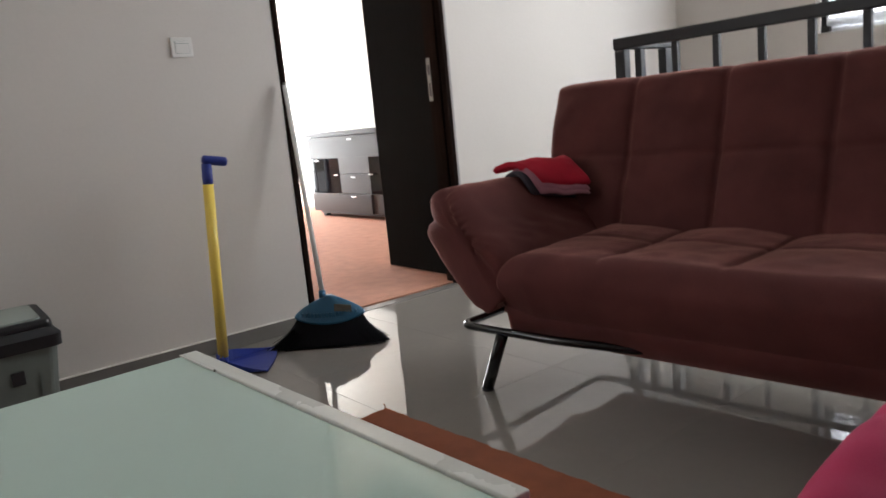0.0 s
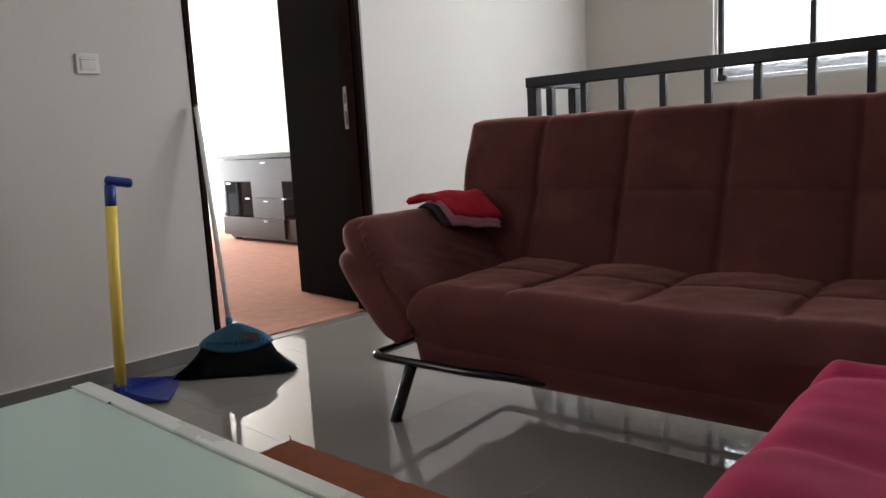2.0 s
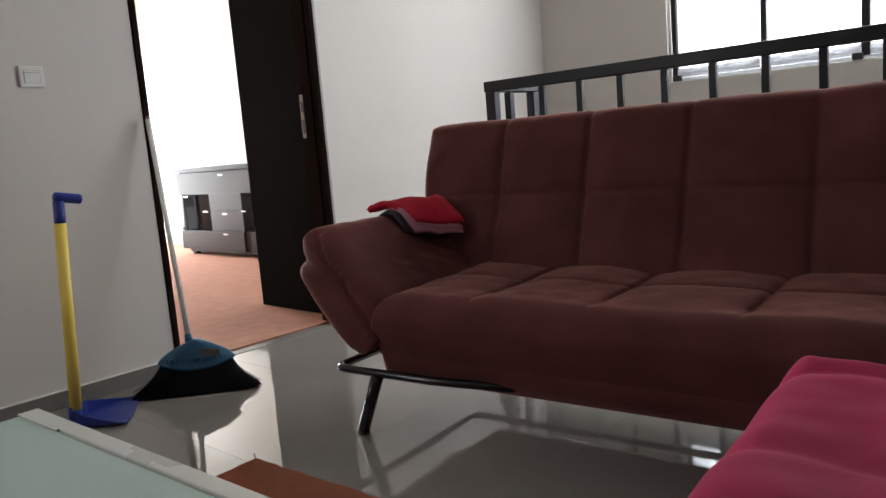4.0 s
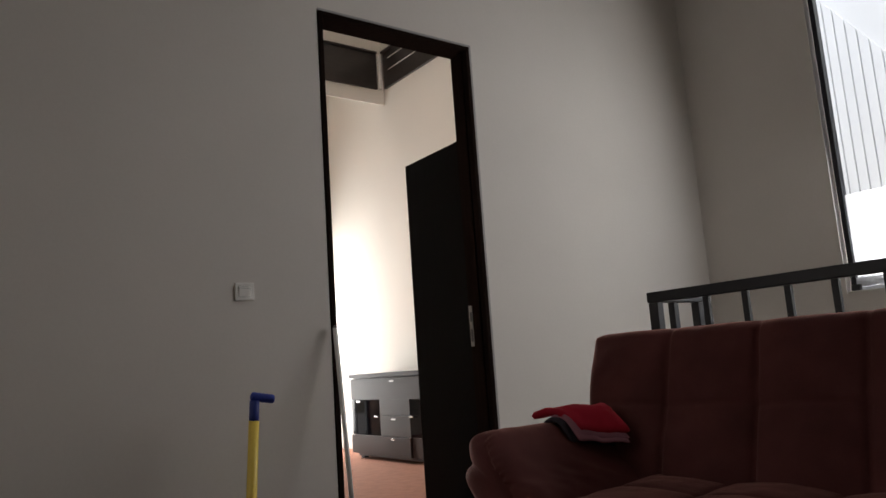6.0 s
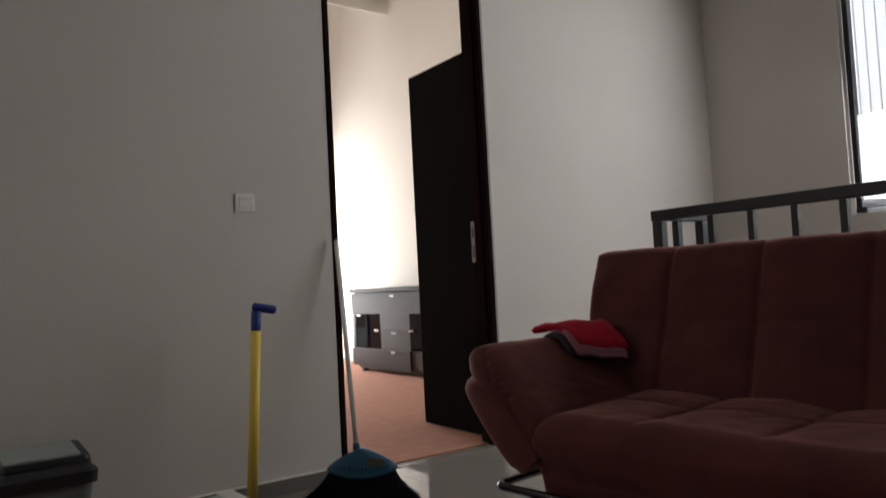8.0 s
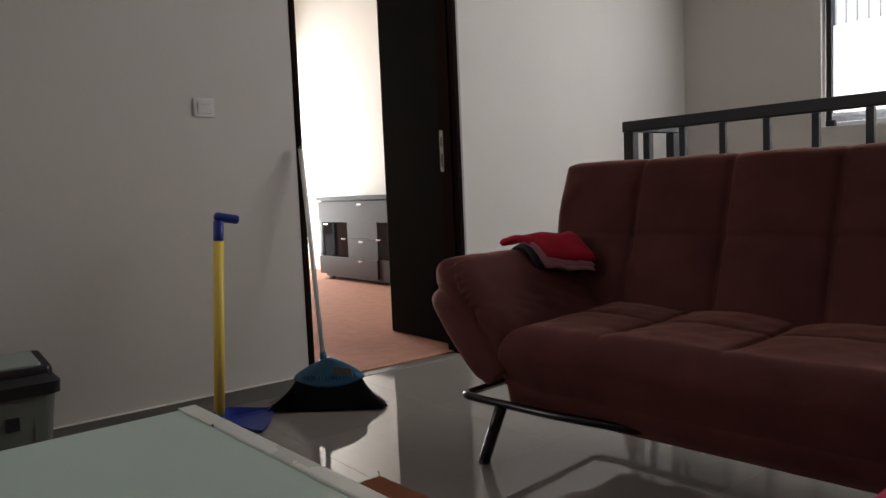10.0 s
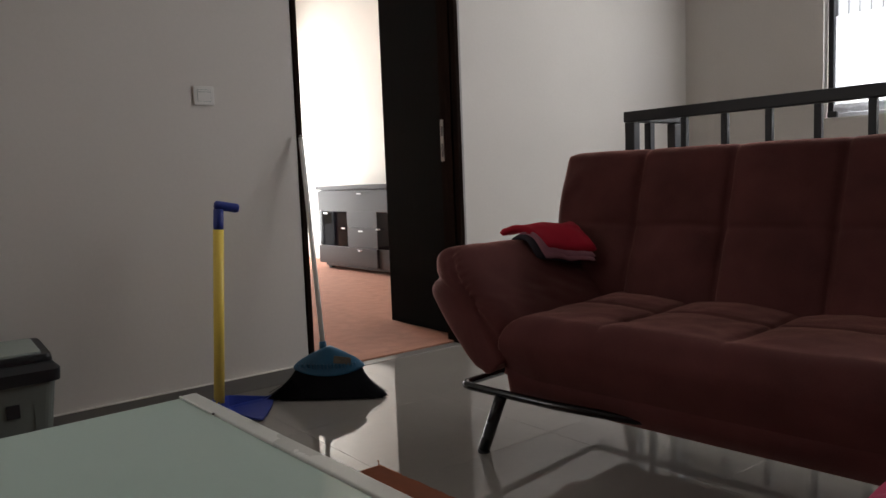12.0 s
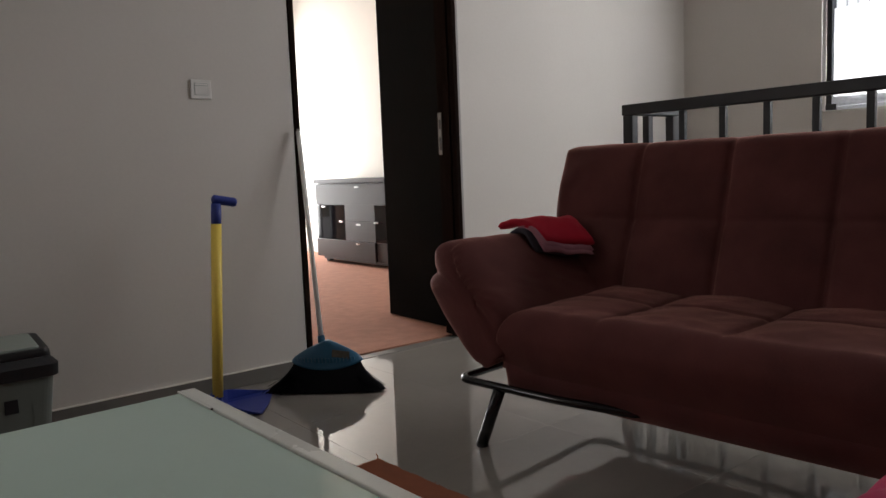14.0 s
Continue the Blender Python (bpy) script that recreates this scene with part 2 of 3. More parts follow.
def padded(L, W, T, seams_a, seams_b, m, na=120, nb=50, r=0.07, groove=0.022, gw=0.028, puff=0.012, rough=0.004, flat_under=0.35, corner=0.0, fade=0.0):
    """A stuffed slab of L x W x T, with sewn grooves across it at seams_a and along it at seams_b."""
    bm = bmesh.new()

    ea, eb = sorted([0.0, *seams_a, L]), sorted([0.0, *seams_b, W])

    def swell(x, edges):
        for lo, hi in zip(edges, edges[1:]):
            if x <= hi:
                break
        s = min(max((x - lo) / (hi - lo), 0), 1)
        return math.sin(math.pi * s) ** 0.45

    def plan(a, b):
        x, y = min(a, L - a), min(b, W - b)
        if corner and x < corner and y < corner:
            p, q = 1 - x / corner, 1 - y / corner
            x, y = corner * (1 - p * math.sqrt(1 - q * q / 2)), corner * (1 - q * math.sqrt(1 - p * p / 2))
            return (x if a < L / 2 else L - x), (y if b < W / 2 else W - y)
        return a, b

    def height(a, b):
        d = min(a, L - a, b, W - b)
        e = 1.0 if d >= r else math.sqrt(max(0.0, 1 - (1 - d / r) ** 2))
        da = min([abs(a - s) for s in seams_a] or [9])
        db = min([abs(b - s) for s in seams_b] or [9])
        g = max(math.exp(-(da / gw) ** 2), 0.6 * math.exp(-(db / gw) ** 2))
        g += 0.9 * math.exp(-(da / gw / 1.6) ** 2) * math.exp(-(db / gw / 1.6) ** 2)
        w = noise.noise(Vector((a * 5, b * 5, T * 40))) * rough + noise.noise(Vector((a * 17, b * 17, T * 10))) * rough * 0.35
        f = min(1.0, b / fade) ** 1.5 if fade else 1.0
        g *= f
        return e, (puff * (1 - (1 - swell(a, ea)) * f) * (0.55 + 0.45 * swell(b, eb)) - groove * g + w) * e

    ga = [L * (0.5 - 0.5 * math.cos(math.pi * i / na)) * 0.35 + L * i / na * 0.65 for i in range(na + 1)]
    gb = [W * (0.5 - 0.5 * math.cos(math.pi * i / nb)) * 0.35 + W * i / nb * 0.65 for i in range(nb + 1)]
    top, bot = [], []
    for i, a in enumerate(ga):
        ta, tb = [], []
        for j, b in enumerate(gb):
            e, h = height(a, b)
            pa, pb = plan(a, b)
            v = bm.verts.new(m @ Vector((pa, pb, T / 2 * e + h)))
            ta.append(v)
            edge = i in (0, na) or j in (0, nb)
            tb.append(v if edge else bm.verts.new(m @ Vector((pa, pb, -T / 2 * min(1, e + flat_under * (1 - e) * 0.6) + 0.2 * rough))))
        top.append(ta)
        bot.append(tb)
    for i in range(na):
        for j in range(nb):
            bm.faces.new((top[i][j], top[i + 1][j], top[i + 1][j + 1], top[i][j + 1]))
            q = (bot[i][j + 1], bot[i + 1][j + 1], bot[i + 1][j], bot[i][j])
            if len(set(q)) == 4:
                try:
                    bm.faces.new(q)
                except ValueError:
                    pass
    return bm


def setting(name, bm, material, label, smooth=False):
    return tagged(part(name, bm, material, smooth=smooth), label, name.rstrip("_0123456789").split("_")[0], kind="structure")


# ---- the room: door wall at y = 0, window wall at x = 2.87 ----
X0, X1, Y0, H = -4.3, 2.87, -8.8, 3.7
DW, DH = 0.912, 2.56          # outer size of the door frame
WW0, WW1, WWZ0, WWZ1 = -2.85, -1.95, 0.75, 2.05        # unseen window, assumed towards the west end of the door wall
setting("wall_north", boxes((X0 - 0.13, WW0, 0, 0.13, 0, H), (WW1, -0.004, 0, 0.13, 0, H), (WW0, WW1, 0, 0.13, 0, WWZ0), (WW0, WW1, 0, 0.13, WWZ1, H), (DW + 0.004, X1 + 0.16, 0, 0.13, 0, H), (-0.004, DW + 0.004, 0, 0.13, DH + 0.004, H)), WALL, "off-white painted plaster wall with a doorway")
WY0, WY1, WZ0, WZ1 = -0.888, -2.95, 1.10, 3.10
setting("wall_east", boxes((X1, X1 + 0.16, WY0, 0, -2.8, H), (X1, X1 + 0.16, Y0, WY1, -2.8, H), (X1, X1 + 0.16, WY1, WY0, -2.8, WZ0), (X1, X1 + 0.16, WY1, WY0, WZ1, H)), WALL, "off-white painted plaster wall with a wide window")
# closing walls out of view, kept dark to limit bounce on the sofa
setting("wall_west", boxes((X0 - 0.13, X0, Y0, 0, 0, H)), DIMWALL, "plain wall out of view, darkened to cut bounced light")
setting("wall_south", boxes((X0 - 0.13, X1 + 0.16, Y0 - 0.13, Y0, -2.8, H)), DIMWALL, "plain wall out of view, darkened to cut bounced light")
setting("ceiling", boxes((X0 - 0.13, X1 + 0.16, Y0 - 0.13, 0.13, H, H + 0.12)), CEIL, "plain white painted ceiling")
SX, SY = 1.20, -0.82           # corner of the stair opening
floor = setting("floor", boxes((X0, SX, Y0, 0.06, -0.16, -0.0095), (SX, X1, SY, 0.06, -0.16, -0.0095)), GROUT, "polished cream porcelain tile floor")
setting("stairwell_wall", boxes((SX - 0.12, SX - 0.002, Y0, SY, -2.8, -0.162), (SX - 0.002, X1, SY + 0.002, SY + 0.12, -2.8, -0.162)), WALL, "plain painted wall of the stairwell")
setting("stairwell_floor", boxes((SX - 0.12, X1, Y0, SY + 0.12, -2.92, -2.802)), CONCRETE, "plain floor below the stair opening")
setting("baseboard_north", boxes((X0, -0.002, -0.012, -0.001, 0.001, 0.062), (DW + 0.002, X1 - 0.01, -0.012, -0.001, 0.001, 0.062), bevel=0.002), SKIRT, "grey tile skirting along the wall")
# the white strip paints the highlight along the grout above the skirting
setting("trim_north", boxes((X0, -0.002, -0.013, 0.0, 0.0625, 0.066), (DW + 0.002, X1 - 0.01, -0.013, 0.0, 0.0625, 0.066)), WALL2, "thin grout line above the skirting, white for its highlight")
setting("baseboard_west", boxes((X0 + 0.001, X0 + 0.012, Y0, -0.014, 0.001, 0.062), bevel=0.002), SKIRT, "grey tile skirting along the wall")

# ---- the next room, behind the doorway ----
NX0, NX1, NY1, NH = -1.05, 2.57, 5.1, 4.6
setting("wall_next_east", boxes((NX1, NX1 + 0.12, 0.13, NY1, 0, NH)), WALL2, "cream painted wall of the next room")
setting("wall_next_north", boxes((NX0 - 0.12, 1.15, NY1, NY1 + 0.12, 0, NH), (2.42, NX1 + 0.12, NY1, NY1 + 0.12, 0, NH), (1.15, 2.42, NY1, NY1 + 0.12, 0, 0.05), (1.15, 2.42, NY1, NY1 + 0.12, 2.4, NH)), WALL2, "cream painted wall with a window opening")
setting("wall_next_west", boxes((NX0 - 0.12, NX0, 0.13, NY1, 0, NH)), WALL2, "cream painted wall of the next room")
setting("wall_next_south", boxes((NX0 - 0.12, NX1 + 0.12, 0.0, 0.13, H + 0.125, NH)), WALL2, "cream painted wall above the doorway")
setting("ceiling_next", boxes((NX0 - 0.12, NX1 + 0.12, 0.0, NY1 + 0.12, NH, NH + 0.1)), CEIL, "white painted ceiling of the next room")
setting("beam_next", boxes((NX0, NX1 - 0.001, 3.46, 3.472, 3.645, NH - 0.001)), WALL2, "cream painted ceiling beam")
setting("floor_next", boxes((NX0, NX1, 0.061, NY1, -0.16, -0.002)), CONCRETE, "screed floor beneath the carpet")
setting("carpet_next", boxes((NX0 + 0.002, NX1 - 0.002, 0.132, NY1 - 0.002, -0.001, 0.009), (0.03, DW - 0.03, 0.072, 0.131, -0.001, 0.009), bevel=0.003), CARPET, "short-pile terracotta fitted carpet")
setting("baseboard_next", boxes((NX1 - 0.012, NX1 - 0.001, 0.132, NY1 - 0.02, 0.01, 0.075), bevel=0.002), WHITELAC, "pale skirting board in the next room")


def cornice():
    th = empty("cornice", pose(0, 0, 0))
    part("board", boxes((NX0 + 0.01, NX1 - 0.09, 3.43, 3.459, 3.80, 4.19), bevel=0.004), CORNICE, th)
    part("board", boxes((NX1 - 0.03, NX1 - 0.001, 0.14, 3.40, 3.80, 4.19), bevel=0.004), CORNICE, th)
    part("moulding", boxes((NX0 + 0.01, NX1 - 0.09, 3.405, 3.459, 4.191, 4.215), bevel=0.006), CORNICE, th)
    part("moulding", boxes((NX1 - 0.06, NX1 - 0.001, 0.14, 3.40, 4.191, 4.215), bevel=0.006), CORNICE, th)
    part("corner_strip", boxes((NX1 - 0.085, NX1 - 0.035, 3.405, 3.455, 3.805, 4.19), bevel=0.006), POLE, th, "pale corner strip")
    # white strips stand in for bright reflections along the glossy board
    for z in (3.98, 4.11):
        part("reflection_streak", boxes((NX1 - 0.034, NX1 - 0.0305, 1.2, 3.3, z, z + 0.006)), POLE, th, "thin pale strip painted as a reflection on the glossy board")
    return tagged(th, "dark wooden cornice boards meeting in a corner under the ceiling", "cornice", kind="structure")


cornice()


# ---- doorway ----
def door_frame():
    th = empty("door_frame", pose(0, 0, 0))
    part("jamb", boxes((0, 0.024, -0.006, 0.136, 0, DH - 0.022), bevel=0.003), DARKWOOD, th)
    right = part("jamb", boxes((DW - 0.024, DW, -0.006, 0.136, 0, DH - 0.022), bevel=0.003), DARKWOOD, th)
    part("head", boxes((0, DW, -0.006, 0.136, DH - 0.021, DH), bevel=0.003), DARKWOOD, th)
    part("stop", boxes((DW - 0.036, DW - 0.0245, 0.03, 0.075, 0, DH - 0.024), bevel=0.002), DARKWOOD, th)
    part("stop", boxes((0.0245, 0.03, 0.03, 0.075, 0, DH - 0.024), bevel=0.002), DARKWOOD, th)
    for r in ((DW + 0.001, DW + 0.013, -0.004, 0.003, 0.067, DH + 0.012), (-0.0005, DW + 0.0005, -0.004, 0.003, DH + 0.001, DH + 0.012)):
        part("seal", boxes(r, bevel=0.001), BEAD, th, "grey plaster bead round the frame")
    plate = part("strike_plate", boxes((DW - 0.0275, DW - 0.0245, 0.104, 0.132, 0.940, 1.152), bevel=0.001), DULL, right, "dull steel strike plate")
    for z0, z1 in ((0.962, 1.030), (1.068, 1.118)):
        part("slot", boxes((DW - 0.0285, DW - 0.0272, 0.109, 0.124, z0, z1)), BINDARK, plate)
    return tagged(th, "dark wenge door frame with a steel strike plate", "door frame", kind="structure")


def door_leaf():
    th = empty("door_leaf", pose(0.962, 0.14, 0.012, 0, 0, -1.8))
    part("panel", boxes((0, 0.038, 0, 0.65, 0, 2.088), bevel=0.0025), LEAFWOOD, th)
    part("edge_strip", boxes((0.001, 0.037, 0.6502, 0.653, 0.001, 2.087)), DARKWOOD, th)
    for z in (0.25, 1.05, 1.85):
        b = bmesh.new()
        tube(b, [(0.02, -0.006, z - 0.045), (0.02, -0.006, z + 0.045)], 0.006)
        part("hinge", b, STEEL, th)
    return tagged(th, "tall flush black-brown door leaf standing wide open", "door")


door_frame()
door_leaf()


# ---- window in the east wall ----
def window():
    th = empty("window_1", pose(0, 0, 0))
    fx0, fx1 = X1 + 0.022, X1 + 0.072
    ys = [WY0 - 0.018, -1.436, -1.938, -2.44, WY1 + 0.012]
    part("window_frame", boxes((fx0, fx1, ys[-1], ys[0], WZ1 - 0.042, WZ1 - 0.002), (fx0, fx1, ys[0] - 0.03, ys[0], WZ0 + 0.033, WZ1 - 0.043), (fx0, fx1, ys[-1], ys[-1] + 0.03, WZ0 + 0.033, WZ1 - 0.043), bevel=0.003), BLACKMETAL, th, "black aluminium frame")
    part("bottom_rail", boxes((fx0 + 0.004, fx1, ys[-1], ys[0], WZ0 + 0.011, WZ0 + 0.032), bevel=0.003), FILMROLL, th, "pale bottom rail")
    for y in ys[1:-1]:
        hw = 0.020 if y == -1.938 else 0.016
        part("mullion", boxes((fx0, fx1, y - hw, y + hw, WZ0 + 0.033, WZ1 - 0.043), bevel=0.003), BLACKMETAL, th)
    part("window_sill", boxes((X1 + 0.003, fx1 - 0.002, WY1 + 0.004, WY0 - 0.004, WZ0 + 0.0005, WZ0 + 0.010), bevel=0.002), WHITELAC, th, "white sill")
    edges = [ys[0] - 0.03] + ys[1:-1] + [ys[-1] + 0.03]
    for a, b in zip(edges, edges[1:]):
        a2, b2 = (a - 0.021 if a in ys else a - 0.001), (b + 0.021 if b in ys else b + 0.001)
        for z0, z1, m, lab in ((WZ0 + 0.034, 1.676, FILM, "pane with frosted film"), (1.677, WZ1 - 0.044, CLEAR, "clear pane")):
            p = part("pane", boxes((fx0 + 0.022, fx0 + 0.027, b2, a2, z0, z1)), m, th, lab)
            p.visible_shadow = False
        # the film's loose lower edge, a crumpled band that hangs before the pane
        roll = bmesh.new()
        n, rows = 44, 9
        grid = []
        for i in range(n + 1):
            y = a2 + (b2 - a2) * i / n
            line = []
            for j in range(rows + 1):
                t = j / rows
                out = 0.010 * math.sin(math.pi * t) + 0.008 * noise.noise(Vector((y * 22, t * 3, a))) + 0.005 * noise.noise(Vector((y * 60, t * 5, a)))
                line.append((fx0 + 0.008 - max(out, -0.004), y, WZ0 + 0.034 + 0.052 * t + 0.006 * t * noise.noise(Vector((y * 14, 1, a)))))
            grid.append(line + [(x + 0.0015, y2, z) for x, y2, z in reversed(line)])
        loft(roll, grid)
        part("loose_film", roll, FILMROLL, th, "crumpled loose edge of the film", smooth=True)
    for y in (ys[0] - 0.030, -1.90):
        part("catch", boxes((fx0 - 0.03, fx0 - 0.001, y - 0.03, y + 0.02, WZ0 + 0.012, WZ0 + 0.045), bevel=0.004), BINDARK, th, "black window catch")
    return tagged(th, "wide black-framed window, its lower panes frosted", "window", kind="structure")


window()


def next_window():
    th = empty("window_2", pose(0, 0, 0))
    part("window_frame", boxes((1.152, 1.20, 5.105, 5.15, 0.052, 2.398), (2.37, 2.418, 5.105, 5.15, 0.052, 2.398), (1.201, 2.369, 5.105, 5.15, 0.052, 0.10), (1.201, 2.369, 5.105, 5.15, 2.35, 2.398), bevel=0.004), BLACKMETAL, th, "dark window frame")
    for k in range(1, 9):
        x = 1.2 + 1.17 * k / 9
        part("bar", boxes((x - 0.007, x + 0.007, 5.118, 5.132, 0.101, 2.349), bevel=0.002), BLACKMETAL, th)
    for z in (0.75, 1.55):
        part("crossbar", boxes((1.201, 2.369, 5.1335, 5.148, z - 0.012, z + 0.012), bevel=0.002), BLACKMETAL, th)
    return tagged(th, "tall barred window reflected in the dark sideboard glass", "window", kind="structure")


next_window()


# out of view, added for the side light on the sofa's near end
def assumed_window():
    th = empty("unseen_window_3", pose(0, 0, 0))
    y0, y1 = 0.075, 0.12
    part("window_frame", boxes((WW0 + 0.002, WW0 + 0.04, y0, y1, WWZ0 + 0.002, WWZ1 - 0.002), (WW1 - 0.04, WW1 - 0.002, y0, y1, WWZ0 + 0.002, WWZ1 - 0.002), (WW0 + 0.041, WW1 - 0.041, y0, y1, WWZ0 + 0.002, WWZ0 + 0.04), (WW0 + 0.041, WW1 - 0.041, y0, y1, WWZ1 - 0.04, WWZ1 - 0.002), bevel=0.003), BLACKMETAL, th, "black aluminium frame")
    p = part("pane", boxes((WW0 + 0.041, WW1 - 0.041, y0 + 0.02, y0 + 0.025, WWZ0 + 0.041, WWZ1 - 0.041)), CLEAR, th, "clear pane")
    p.visible_shadow = False
    return tagged(th, "assumed small window out of view, black-framed with a clear pane", "window", kind="structure")


assumed_window()


def corrugated_wall():
    front, y = [], 3.0
    while y > -9:
        for dy, dx in ((0, 0), (0.074, 0), (0.076, 0.024), (0.087, 0.024), (0.089, 0)):
            front.append((6.2 + dx, y - dy))
        y -= 0.097 + 0.010 * random.Random(int(y * 100)).random()
    ring = front + [(6.30, front[-1][1]), (6.30, front[0][1])]

    def top(yy):
        return min(7.0, max(3.97 + 1.43 * (yy - 0.22), 0.2))
    bm = loft(bmesh.new(), [[(x, yy, -3.0) for x, yy in ring], [(x, yy, top(yy)) for x, yy in ring]])
    th = part("neighbour_wall", bm, SHEET)
    return tagged(th, "white corrugated metal wall with a sloping top outside", "wall", kind="structure")


corrugated_wall()
glow = bpy.data.materials.new("bright_overcast_sky")
glow.use_nodes = True
glow.node_tree.nodes["Principled BSDF"].inputs["Base Color"].default_value = (0, 0, 0, 1)
glow.node_tree.nodes["Principled BSDF"].inputs["Emission Color"].default_value = (0.88, 0.94, 1.0, 1)
glow.node_tree.nodes["Principled BSDF"].inputs["Emission Strength"].default_value = 1.3
setting("backdrop", boxes((16, 16.05, -30, 30, -3, 26)), glow, "plain bright hazy sky far outside")
setting("ground", boxes((-60, 60, -60, 60, -3.2, -3.0)), CONCRETE, "bare ground outside the house")


# ---- railing round the stair opening ----
def railing():
    th = empty("stair_railing", pose(0, 0, 0))
    z = 1.102
    part("top_rail", boxes((1.079, 1.121, -4.6, -0.878, z - 0.045, z), bevel=0.004), BLACKMETAL, th)
    part("top_rail", boxes((1.1255, 1.45, -0.925, -0.880, z - 0.045, z - 0.004), bevel=0.004), BLACKMETAL, th)
    part("bottom_rail", boxes((1.085, 1.115, -4.6, -0.93, 0.09, 0.12), bevel=0.003), BLACKMETAL, th)
    part("corner_post", boxes((1.080, 1.120, -0.932, -0.884, 0.0, z - 0.046), bevel=0.003), BLACKMETAL, th)
    part("end_post", boxes((1.385, 1.44, -0.922, -0.882, 0.0, z - 0.046), bevel=0.003), BLACKMETAL, th)
    for k in range(20):
        y = -1.162 - 0.1745 * k
        part("baluster", boxes((1.089, 1.111, y - 0.0125, y + 0.0125, 0.121, z - 0.046), bevel=0.002), BLACKMETAL, th)
    for x in (1.228,):
        part("baluster", boxes((x - 0.016, x + 0.016, -0.918, -0.886, 0.0, z - 0.046), bevel=0.002), BLACKMETAL, th)
    for y in (-2.9, -4.55):
        part("post_foot", boxes((1.079, 1.121, y - 0.02, y + 0.02, 0.0, 0.089), bevel=0.002), BLACKMETAL, th)
    return tagged(th, "black steel stair railing with square balusters", "railing", kind="structure")


railing()


# ---- sofa bed ----
def sofa():
    th = empty("sofa_bed", pose(-0.05, -1.15, 0, 0, 0, -84.4))
    L = 1.86
    seat = padded(L - 0.195, 0.70, 0.24, [0.338, 0.673, 1.028, 1.363, 1.593], [0.365], pose(0.137, -0.050, 0.311), 280, 100, r=0.085, groove=0.006, gw=0.008, puff=0.018, rough=0.008, fade=0.17)
    for v in seat.verts:
        # the front rolls under towards the frame
        if v.co.y < 0.2:
            v.co.y += max(0.0, 0.375 - v.co.z) * 0.42 + 0.020 * max(0.0, 1 - abs(v.co.x - 0.10) / 0.16) * (1 - max(v.co.y, 0) / 0.2)
    part("seat", seat, SOFA, th, smooth=True)
    base = padded(L - 0.205, 0.61, 0.150, [], [], pose(0.142, 0.002, 0.262), 90, 30, r=0.020, groove=0, puff=0, rough=0.006, flat_under=1.0)
    part("seat_base", base, SOFA, th, smooth=True)
    lean = pose(-0.125, 0.565, 0.335, 71, 0, 0)
    back = padded(L + 0.24, 0.615, 0.17, [0.353, 0.67, 0.995, 1.34, 1.67, 1.93], [0.322], lean, 280, 90, r=0.055, groove=0.007, gw=0.011, puff=0.026, rough=0.012, corner=0.075)
    part("backrest", back, SOFA, th, smooth=True)

    def arm(u0, sign, name):
        # a hinged side flap that leans outwards, with a sewn crease round its end
        rings = []
        n = 110
        prof = [(0.165, 0.30), (0.088, 0.262), (0.022, 0.281), (-0.078, 0.362), (-0.152, 0.438), (-0.182, 0.480), (-0.168, 0.511), (-0.140, 0.531), (-0.150, 0.556), (-0.146, 0.596), (-0.105, 0.627), (-0.045, 0.629), (0.008, 0.588), (0.085, 0.512), (0.15, 0.452), (0.188, 0.39)]
        cu, cz = 0.025, 0.487
        m = len(prof)
        for i in range(n + 1):
            v = -0.030 + 0.624 * (i / n) ** 1.35
            front, rear = v + 0.030, 0.594 - v
            ring = []
            for k in range(m * 9):
                a, b = prof[k // 9], prof[(k // 9 + 1) % m]
                z, y = prof[(k // 9 - 1) % m], prof[(k // 9 + 2) % m]
                t = (k % 9) / 9
                p = [0.5 * (2 * a[q] + (b[q] - z[q]) * t + (2 * z[q] - 5 * a[q] + 4 * b[q] - y[q]) * t * t + (3 * a[q] - z[q] - 3 * b[q] + y[q]) * t ** 3) for q in (0, 1)]
                # across: distance from the sewn edge between the rolled upper pad and the flat border panel
                across = 0.74 * p[0] + 0.67 * p[1] - 0.345
                upper = 1 / (1 + math.exp(-across / 0.012))
                r = 0.018 + 0.072 * upper
                e = min(front / r, rear / 0.052)
                s = max(0.05, 1 - (1 - min(e, 1)) ** 2.2) ** (1 / 2.2)
                u, h = cu + (p[0] - cu) * s, cz + (p[1] - cz) * s
                off = 0.74 * u + 0.67 * h - 0.345
                run = 0.67 * u - 0.74 * h
                seam = math.exp(-((off - 0.004) / 0.012) ** 2) * math.exp(-(front / 0.05) ** 2)
                pucker = math.exp(-((off - 0.012) / 0.034) ** 2) * math.exp(-(front / 0.07) ** 2)
                hinge = math.exp(-((p[0] - 0.12) / 0.045) ** 2)
                w = 0.006 * noise.noise(Vector((p[0] * 9, v * 10, p[1] * 9))) + 0.0025 * noise.noise(Vector((p[0] * 28, v * 20, p[1] * 28)))
                w += 0.028 * hinge * noise.noise(Vector((p[0] * 30, v * 15 + p[1] * 26, 5)))
                fold = 0.010 * seam + pucker * (0.0032 * math.sin(run * 235 + 2.5 * noise.noise(Vector((run * 30, off * 20, 1)))) + 0.006 * noise.noise(Vector((run * 55, off * 8, 3))))
                ring.append((u0 + sign * (u + (p[0] - cu) * w * 3), v + fold + 0.16 * (0.10 - u) * max(0, 1 - max(v, 0) / 0.3) * max(s, 0.3), h + (p[1] - cz) * w * 3))
            rings.append(ring)
        b = loft(bmesh.new(), rings)
